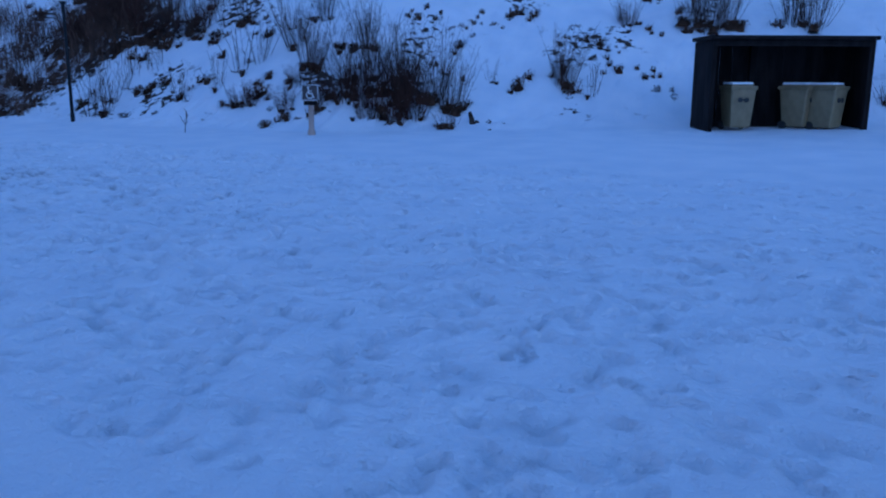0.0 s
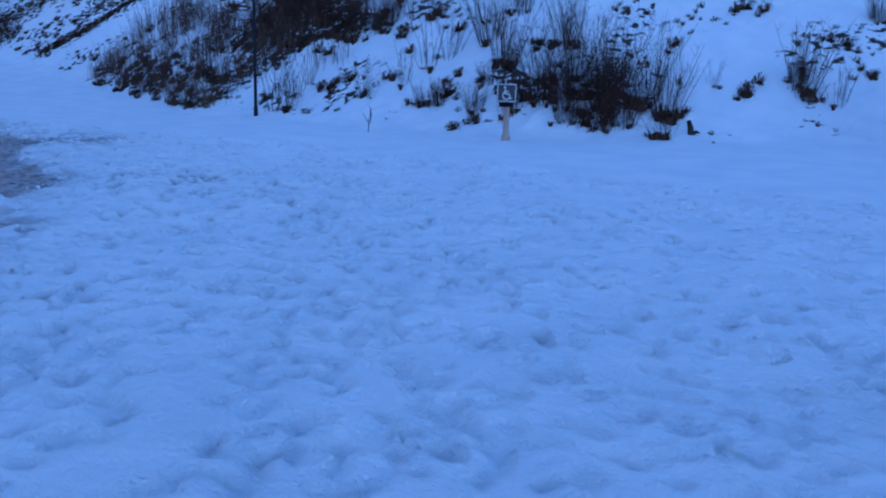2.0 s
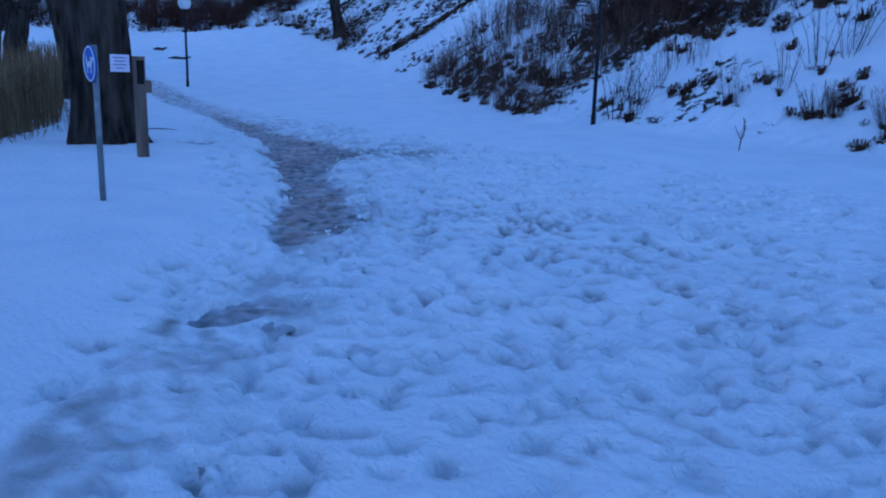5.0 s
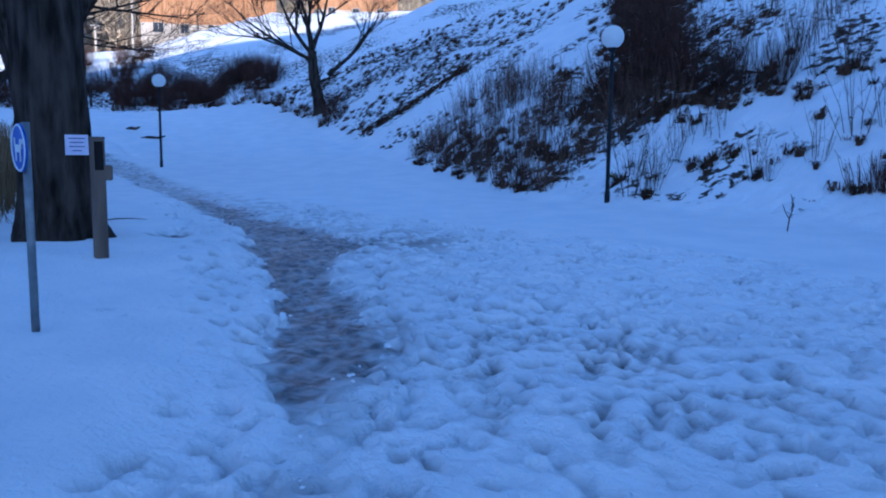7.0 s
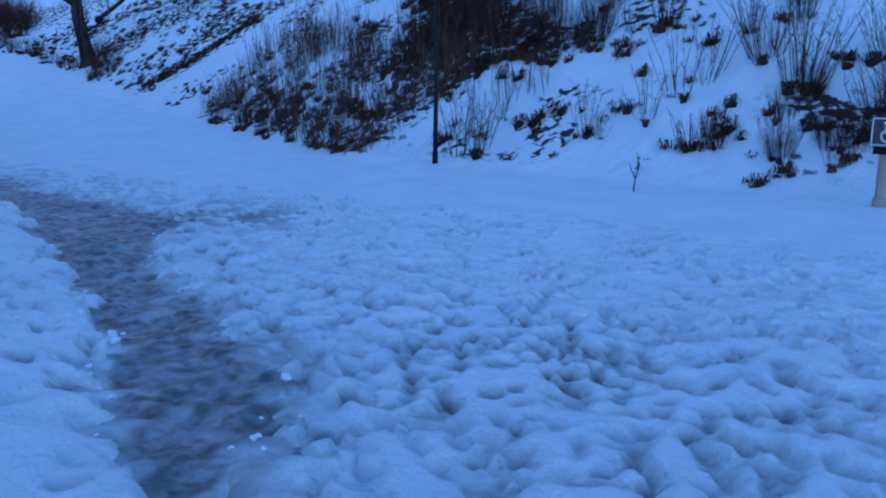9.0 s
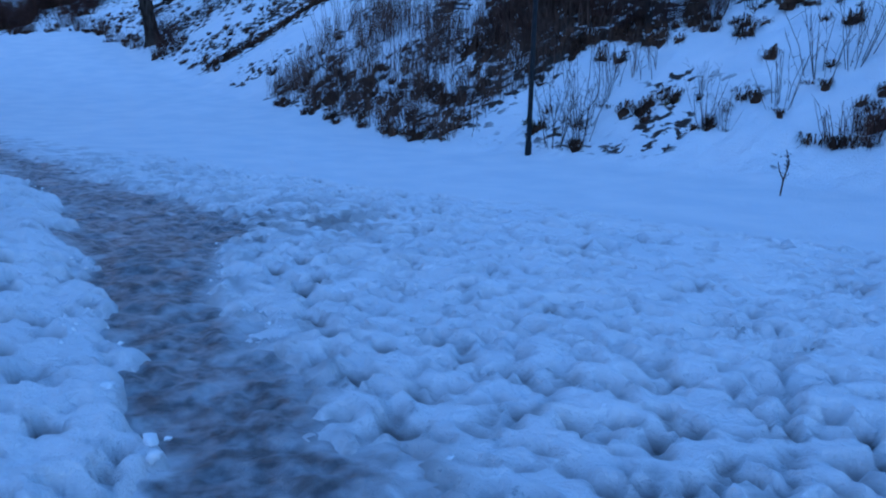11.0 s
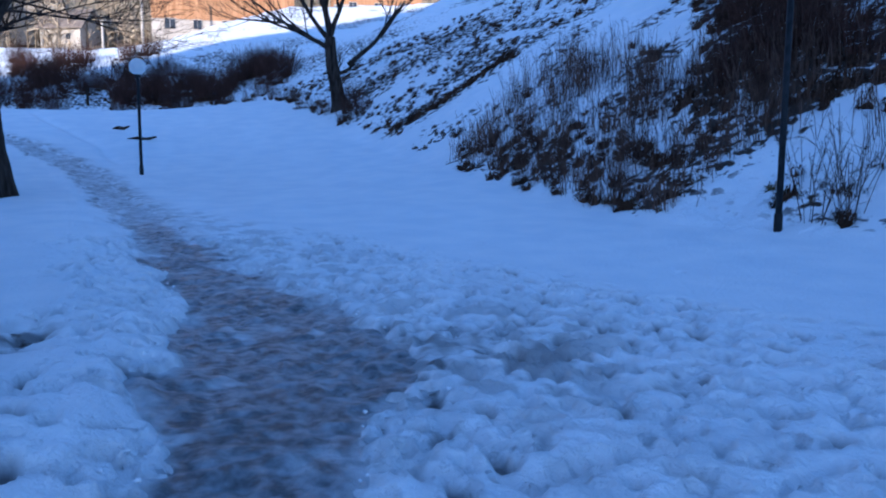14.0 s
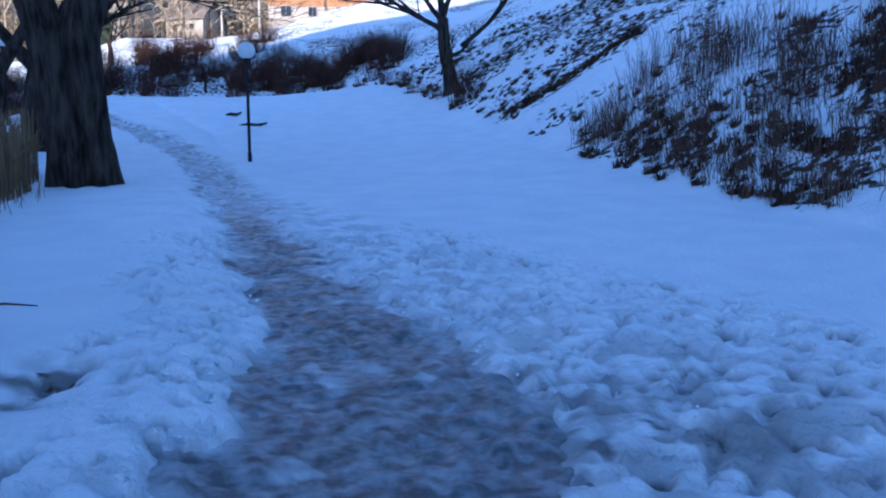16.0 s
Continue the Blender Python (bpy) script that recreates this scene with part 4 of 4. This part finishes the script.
# round the parking sign and along the bank foot
for kind, x, y, size in [("low", -16.2, 17.9, 1.25), ("thin", -17.3, 19.1, 1.25), ("thin", -17.0, 19.6, 1.3), ("tall", -16.2, 20.3, 1.0), ("tall", -15.2, 19.8, 1.05), ("thin", -16.9, 21.1, 1.2), ("tall", -16.2, 21.8, 0.9), ("thin", -17.5, 18.3, 1.0), ("tall", -19.0, 21.3, 0.8), ("tall", -22.3, 20.6, 0.9), ("thin", -21.6, 20.4, 1.3), ("thin", -18.5, 17.8, 0.9), ("dense", -21.4, 20.5, 0.6), ("dense", -20.5, 20.8, 0.6), ("dense", -21.0, 21.4, 0.65), ("tall", -20.4, 20.4, 0.7), ("dense", -22.3, 20.2, 0.65), ("dense", -23.2, 20.6, 0.8), ("dense", -24.6, 19.7, 0.6), ("dense", -22.8, 21.5, 0.7), ("thin", -20.9, 17.4, 1.1), ("thin", -21.6, 17.3, 1.0),
                         ("dense", -14.9, 19.6, 0.5), ("dense", -14.1, 18.5, 0.6), ("dense", -15.9, 18.0, 0.5), ("dense", -14.7, 18.0, 0.5), ("dense", -15.1, 18.9, 0.45), ("tall", -21.1, 22.1, 0.8), ("thin", -19.8, 21.1, 1.1), ("thin", -20.6, 16.9, 1.2), ("thin", -20.9, 16.7, 1.3)]:
    bush(kind, x, y, size)
for kind, x, y, size in [("tall", -14.1, 20.9, 0.95), ("tall", -13.4, 18.9, 1.05), ("tall", -12.9, 19.2, 1.1), ("dense", -13.2, 18.7, 0.75), ("dense", -11.9, 19.2, 0.9), ("dense", -11.2, 19.0, 0.7), ("dense", -12.6, 18.9, 0.7), 
                         ("dense", -12.0, 19.8, 0.75), ("tall", -11.2, 20.0, 1.0), ("tall", -13.0, 19.9, 1.0), ("tall", -12.2, 19.6, 1.1), ("tall", -10.6, 19.8, 0.9), ("low", -10.2, 19.0, 0.9), ("tall", -11.7, 19.5, 1.15), ("low", -13.8, 18.1, 0.8), ("dense", -12.3, 18.4, 0.6), ("dense", -11.5, 18.7, 0.65), ("dense", -13.7, 18.4, 0.55)]:
    bush(kind, x, y, size)
# above the bin shelter
for kind, x, y, size in [("dense", -8.6, 22.4, 0.42), ("tall", -8.4, 22.3, 0.95), ("low", -8.2, 22.0, 0.9), ("thin", -7.6, 22.2, 0.9), ("dense", -7.9, 26.0, 0.6), ("tall", -6.1, 26.8, 1.15), ("tall", -5.6, 26.6, 1.25), ("tall", -5.2, 27.0, 1.1), ("tall", -3.4, 27.8, 1.2),
                         ("tall", -2.9, 27.9, 1.2), ("low", -0.6, 25.0, 1.1), ("tall", -0.2, 25.6, 0.9), ("thin", -10.1, 21.2, 0.6)]:
    bush(kind, x, y, size)
# between the lamp and the far tree
for kind, x, y, size in [("thin", -19.1, 18.5, 0.6), ("thin", -18.1, 17.7, 0.6), ("thin", -21.0, 18.0, 0.8), ("thin", -22.9, 18.4, 1.1), ("low", -48.3, 19.6, 1.6), ("dense", -48.6, 19.9, 1.0), ("low", -49.8, 19.2, 1.3), ("low", -51.2, 19.0, 1.1), ("low", -53, 18.9, 1.1),
                         ("dense", -47.2, 19.3, 0.7), ("dense", -46.5, 19.7, 0.6), ("low", -46.9, 19.0, 1.3), ("thin", -46.3, 18.9, 0.8), ("low", -54.5, 19.2, 1.0), ("low", -55.6, 19.4, 1.3), ("dense", -56.8, 19.6, 0.7), ("low", -58.2, 19.6, 1.4), ("dense", -59.6, 19.2, 0.8), ("low", -61.0, 18.2, 1.4), ("low", -62.5, 17.4, 1.2), ("dense", -64.0, 17.0, 0.8), ("low", -51.9, 19.3, 1.3)]:
    bush(kind, x, y, size)
# dark thicket that runs up the bank
for k in range(38):
    y = 19.9 + 10.5 * random.random() ** 1.1
    x = -23.4 - 1.15 * (y - 19.3) + random.uniform(-1.0, 1.0) * (2.6 if y < 21.5 else 1.7)
    bush("dense" if k % 4 else "tall", x, y, random.uniform(0.75, 1.2))
# hedge at the foot of the far rise
for k in range(200):
    u = random.random()
    x, y = (random.uniform(-72, -61), random.uniform(14, 22)) if k % 5 == 0 else (-70 - 20 * u + random.uniform(-3, 5), random.uniform(-6, 17))
    if along(TOE, np.array([x]), np.array([y]))[0][0] > 0.8:
        bush("dense", x, y, random.uniform(0.95, 1.6))


# tussocks of dead grass poking through the snow
def tussock(s, x, y, size):
    size *= random.uniform(0.5, 0.9)
    s.mop(x, y, high(x, y) - 0.01, size, 0.5 if y > toe_y(x) + 0.6 else 0.15, int(34 + 16 * size))


def cluster(s, x, y, size, n):
    for j in range(n):
        tussock(s, x + random.gauss(0, 0.30) * size, y + random.gauss(0, 0.26) * size, random.uniform(0.5, 1.15) * size)


tufts, green = Strands(), Strands()
random.seed(78)
# hummocks along the foot of the weedy bank
for k in range(150):
    x = random.uniform(-33.6, -23.6)
    tussock(tufts, x, toe_y(x) + 0.40 + 2.2 * random.random() + 0.25 * lattice(np.array([x / 0.9]), np.array([0.0]), 67)[0], random.uniform(0.45, 1.05))
for k in range(34):
    x = random.uniform(-36.5, -22.5)
    tussock(tufts, x, toe_y(x) + 0.5 + 5.5 * random.random() ** 1.2, random.uniform(0.5, 1.3))
for x, y, n in ((-31.4, 18.2, 7), (-28.5, 18.3, 7), (-27.4, 17.6, 6), (-25.1, 17.7, 6), (-24.8, 18.4, 7), (-23.6, 19.2, 6), (-34.6, 18.4, 5), (-30.3, 21.4, 6), (-30.7, 22.4, 7), (-29.8, 18.9, 4), (-22.4, 19.6, 6), (-21.2, 20.0, 7), (-20.5, 20.4, 7), (-19.8, 20.5, 4), (-33.0, 18.2, 4)):
    cluster(tufts, x, y, 1.0, n)
# under the dark thicket
for k in range(170):
    y = 19.2 + 10 * random.random()
    tussock(tufts, -23.4 - 1.15 * (y - 19.3) + random.gauss(0, 1.5), y, random.uniform(0.7, 1.6))
# sparse tufts round the far tree, and the furrow
for k in range(560):
    x = random.uniform(-60, -40.6)
    tussock(tufts, x, toe_y(x) + 1.0 + 12 * random.random() ** 1.6, random.uniform(0.35, 0.95))
for k in range(70):
    t = k / 69
    tussock(tufts, -41.3 + 0.8 * t + random.gauss(0, 0.22), 19.0 + 4.6 * t + random.gauss(0, 0.1), random.uniform(0.7, 1.2))
# scattered over the snowy bank
for k in range(150):
    x, d = random.uniform(-21, 1), 1.5 + 11 * random.random()
    y = toe_y(x) + d
    if rough(np.array([x]), np.array([y]), 2.2, 23, 3)[0] > 0.30:
        cluster(tufts, x, y, random.uniform(0.4, 0.75), 4)
CLUMPS = ((-18.8, 21.1, 1.5), (-18.1, 21.4, 0.7), (-19.7, 20.8, 0.6), (-20.2, 20.3, 0.9), (-21.2, 21.0, 0.6), (-21.7, 17.1, 1.0), (-20.2, 17.9, 1.0), (-19.8, 18.3, 0.8), (-18.5, 17.7, 0.7), (-18.3, 18.4, 0.9), (-15.8, 18.2, 1.3),
          (-16.1, 19.0, 0.9), (-14.6, 17.6, 1.2), (-11.9, 18.6, 1.2), (-10.5, 19.6, 1.2), (-14.4, 19.2, 1.1), (-13.5, 19.5, 1.2), (-12.3, 19.8, 1.3), (-14.9, 20.7, 1.0), (-24.0, 23.9, 1.4), (-25.3, 23.5, 1.2), (-35.5, 26.8, 1.4))
for x, y, size in CLUMPS:
    cluster(tufts, x, y, 0.8 * size, 6)
for x, y, size in ((-11.8, 22.2, 1.2), (-12.3, 23.0, 0.6), (-11.9, 23.1, 0.6), (-11.3, 24.1, 0.7), (-11.9, 24.0, 1.0), (-8.9, 22.7, 1.0), (-9.4, 21.4, 1.3), (-7.5, 23.6, 1.2), (-6.7, 23.9, 0.9), (-7.1, 26.2, 1.4), (-6.0, 23.3, 0.8), (-10.8, 24.8, 1.2),
                   (-41.6, 30.0, 1.3), (-42.3, 28.2, 1.1), (-40.5, 26.0, 1.2)):
    cluster(tufts, x, y, 0.8 * size, 5)
for x, y in ((-25.2, 16.35), (-24.4, 16.3), (-23.9, 16.2), (-21.9, 16.9), (-26.4, 16.4), (-9.0, 19.3), (-14.6, 17.3), (-19.6, 18.1), (-21.5, 17.1)):
    cluster(green, x, y, 0.6, 3)
tagged(new("dead_grass_tussocks", tufts.mesh("dead_grass_tussocks", LITTER)), "brown dead grass tussocks poking through bank snow", "grass", kind="stuff")
tagged(new("green_grass_tussocks", green.mesh("green_grass_tussocks", MOSS)), "olive green grass tufts at the bank foot", "grass", kind="stuff")

# dry weed stalks
weeds_ = Strands()
random.seed(79)
for k in range(560):
    cx = random.uniform(-35.5, -23.0)
    cy = toe_y(cx) + 0.6 + 4.4 * random.random() ** 1.1 + 0.5 * max(0, -33.5 - cx)
    if k % 6 == 0:
        cx = random.uniform(-27, -20.5)
        cy = toe_y(cx) + random.uniform(2.6, 9)
    if lattice(np.array([cx / 1.1]), np.array([cy / 1.1]), 61)[0] < -0.4:
        continue
    grown = random.uniform(0.40, 1.1) * min(1.3, 0.5 + 0.22 * (cy - toe_y(cx)))
    for n in range(random.randrange(4, 11)):
        x, y = cx + random.gauss(0, 0.22), cy + random.gauss(0, 0.16)
        h, z = grown * random.uniform(0.55, 1.15) * (1.4 if random.random() < 0.08 else 1), high(x, y) - 0.05
        l1, l2 = random.gauss(0, 0.20), random.gauss(-0.05, 0.16)
        top = (x + l1 * h, y + l2 * h, z + h)
        weeds_.tube([(x, y, z), (x + l1 * h * 0.35, y + l2 * h * 0.35, z + h * 0.5), top], [0.0075, 0.006, 0.003])
        for j in range(random.randrange(4)):
            t = random.uniform(0.45, 1)
            b = Vector((x + l1 * h * t, y + l2 * h * t, z + h * t))
            weeds_.tube([b, b + Vector((random.gauss(0, 0.09), random.gauss(0, 0.09), random.uniform(0.04, 0.18)))], [0.0048, 0.0028])
tagged(new("dry_weeds", weeds_.mesh("dry_weeds", STALK)), "thicket of dry brown weed stalks on the bank", "weeds", kind="stuff")

# reeds in the marsh
reeds = Strands()
random.seed(80)
for k in range(4600):
    x = random.uniform(-37, -17.5)
    edge = np.interp(-x, [16, 20, 23, 30, 36, 42], [2.6, 3.95, 4.7, 5.0, 4.6, 2.6])
    y = edge - 0.15 - 3.4 * random.random()
    z, h = high(x, y) - 0.05, random.uniform(1.0, 1.75)
    l1, l2 = random.gauss(0, 0.06), random.gauss(0, 0.06)
    reeds.tube([(x, y, z), (x + l1 * h * 0.4, y + l2 * h * 0.4, z + h * 0.55), (x + l1 * h, y + l2 * h, z + h)], [0.008, 0.007, 0.003])
    if k % 2 == 0:
        b = Vector((x + l1 * h * 0.6, y + l2 * h * 0.6, z + h * 0.6))
        reeds.blade(b, b + Vector((random.gauss(0, 0.2), random.gauss(0, 0.2), random.uniform(0.1, 0.4))), 0.012)
for k in range(260):
    x = random.uniform(-30, -14)
    edge = np.interp(-x, [12, 16, 20, 23, 30, 36], [-1.5, 2.6, 3.95, 4.7, 5.0, 4.6])
    y = edge + random.uniform(-0.6, 0.35)
    z, h = high(x, y) - 0.04, random.uniform(0.2, 0.7)
    reeds.tube([(x, y, z), (x + random.gauss(0, 0.12), y + random.gauss(0, 0.12), z + h)], [0.006, 0.003])
tagged(new("reeds", reeds.mesh("reeds", REED)), "stand of tall dry tan reeds beside the path", "reeds", kind="stuff")

# crumbs of snow along the edges of the path
crumbs = Strands()
random.seed(81)
bm = bmesh.new()
bmesh.ops.create_icosphere(bm, subdivisions=2, radius=1)
ball_v, ball_f = [v.co.copy() for v in bm.verts], [tuple(v.index for v in f.verts) for f in bm.faces]
bm.free()
made = 0
while made < 110:
    x, y = random.uniform(-24, -9), random.uniform(3.5, 11)
    i = float(trodden(np.array([x]), np.array([y]))[0])
    if not -0.28 < i < 0.01:
        continue
    made += 1
    r = random.uniform(0.005, 0.014) * (2.2 if random.random() < 0.07 else 1)
    lump = [v * random.uniform(0.6, 1.3) for v in ball_v]
    crumbs.add(lump, ball_f, Matrix.Translation((x, y, high(x, y) + 0.012 + r * 0.2)) @ Matrix.Diagonal((r * random.uniform(0.8, 1.5), r * random.uniform(0.8, 1.5), r * 0.8, 1)))
tagged(new("snow_crumbs", crumbs.mesh("snow_crumbs", SNOWCAP, True)), "loose lumps of snow along the path edge", "snow", kind="stuff")



# ---- village on the sunlit rise ----
def house(x, y, turn, wide, deep, wall, roof_h, lower, upper, label, windows, base_h=0.45, lift_=0.0):
    z = high(x, y) - 0.6 + lift_
    ob = thing("house", (x, y, z), label, "house", "village houses", turn=turn)
    split = wall * base_h
    part("lower_wall", box(bmesh.new(), (wide, deep, split + 3.6), (0, 0, (split - 2.4) / 2)), lower, ob)
    part("upper_wall", box(bmesh.new(), (wide + 0.06, deep + 0.06, wall - split), (0, 0, 0.6 + split + (wall - split) / 2)), upper, ob)
    top = wall + 0.6
    for sgn in (-1, 1):
        bm = bmesh.new()
        a, b = Vector((0, sgn * (deep / 2 + 0.6), top - 0.3)), Vector((0, 0, top + roof_h))
        w = wide / 2 + 0.7
        vs = [bm.verts.new((sx_ * w, q.y, q.z + dz)) for dz in (0, 0.22) for q in (a, b) for sx_ in (-1, 1)]
        for f in ((0, 1, 3, 2), (4, 6, 7, 5), (0, 4, 5, 1), (2, 3, 7, 6), (0, 2, 6, 4), (1, 5, 7, 3)):
            bm.faces.new([vs[k] for k in f])
        part("roof", bm, ROOF, ob)
    for sgn in (-1, 1):
        bm = bmesh.new()
        vs = [bm.verts.new((sgn * wide / 2, yy, zz)) for yy, zz in ((-deep / 2, top), (deep / 2, top), (0, top + roof_h - 0.1))]
        vs += [bm.verts.new((sgn * (wide / 2 - 0.25), v.co.y, v.co.z)) for v in vs]
        for f in ((0, 1, 2), (5, 4, 3), (0, 3, 4, 1), (1, 4, 5, 2), (2, 5, 3, 0)):
            bm.faces.new([vs[k] for k in f])
        part("gable", bm, upper, ob)
    for xx, zz, w, h in windows:
        win = part("window", box(bmesh.new(), (w, 0.10, h), (xx, -deep / 2 - 0.03, zz + 0.6)), PLASTER, ob)
        for k in (-1, 1):
            part("pane", box(bmesh.new(), (w * 0.42, 0.04, h * 0.86), (xx + k * w * 0.23, -deep / 2 - 0.085, zz + 0.6)), GLASS, win)
    for xx in (-wide * 0.2,):
        part("chimney", box(bmesh.new(), (0.8, 0.8, 1.8), (xx, 0.8, top + roof_h)), GREYWALL, ob)
    return ob


house(-116, 28.3, 80, 16, 11, 6.0, 3.4, PLASTER, LARCH, "large chalet with orange timber over pale plaster base", [(-6, 1.6, 1.3, 1.3), (-3, 1.6, 1.0, 1.2), (0.5, 1.6, 1.6, 1.3), (4.5, 1.6, 1.0, 1.2)], 0.36, 1.7)
house(-124, 51.5, 74, 12, 9, 7.0, 3.2, PLASTER, LARCH, "upper chalet with orange timber walls above the slope", [(-3.5, 1.5, 1.1, 1.2), (0, 1.5, 1.1, 1.2), (3.5, 1.5, 1.1, 1.2), (-2, 5.2, 1.1, 1.3), (2, 5.2, 1.1, 1.3)], 0.25, 1.4)
for x, y, turn, w, d, h, r in ((-164, 13.4, 55, 7, 6, 3.2, 3.0), (-170, 6.3, 100, 10, 7, 4.0, 2.6), (-168, -0.5, 80, 9, 7, 4.5, 2.8)):
    house(x, y, turn, w, d, h, r, GREYWALL, GREYWALL, "weathered grey village house with brown roof", [(-w / 4, 1.7, 0.9, 1.1), (w / 5, 1.7, 0.9, 1.1)], 0.45, 2.6)
# flagpole and street light near the houses
for x, y, h, label in ((-104.6, 17.6, 9.0, "tall pale pole beside the chalet"), (-103, 13.6, 3.6, "small pale street light on the rise")):
    ob = thing("pole", (x, y, high(x, y) - 0.2), label, "pole")
    part("shaft", rod(bmesh.new(), (0, 0, 0), (0, 0, h), 0.14, 0.11, 10), PLASTER, ob)
    part("head", box(bmesh.new(), (0.3, 1.0 if h < 5 else 0.3, 0.12), (0, 0, h), 0.03), PLASTER, ob)

# winter wood on the far hillside
random.seed(90)
wood, firs = Strands(), Strands()
for k in range(2300):
    x, y = -160 - 190 * random.random() ** 1.6, random.uniform(-50, 110)
    z = high(x, y)
    if k % 40 == 0:
        h = random.uniform(9, 16)
        for j in range(7):
            zz, r = z + h * (0.12 + 0.12 * j), h * 0.2 * (1 - j / 7.5)
            pts = [(x + r * math.cos(6.283 * s / 9 + j) * random.uniform(0.7, 1.15), y + r * math.sin(6.283 * s / 9 + j) * random.uniform(0.7, 1.15), zz - 0.05 * h * random.random()) for s in range(9)] + [(x, y, zz + h * 0.2)]
            firs.add(pts, [(s, (s + 1) % 9, 9) for s in range(9)], Matrix())
    else:
        h = random.uniform(6, 12)
        wood.tube([(x, y, z - 0.5), (x + random.gauss(0, 0.3), y + random.gauss(0, 0.3), z + h)], [0.22, 0.05], 4)
        for j in range(28):
            t = random.uniform(0.25, 1)
            b = Vector((x, y, z + h * t))
            e = b + Vector((random.gauss(0, 1), random.gauss(0, 1), random.uniform(0.1, 1.6))) * h * 0.16
            wood.blade(b, e, random.uniform(0.03, 0.11))
tagged(new("winter_wood", wood.mesh("winter_wood", FARWOOD)), "leafless tan wood on the sunlit hillside", "trees", kind="stuff")
tagged(new("fir_wood", firs.mesh("fir_wood", CONIFER)), "dark green conifers among the bare wood", "trees", kind="stuff")
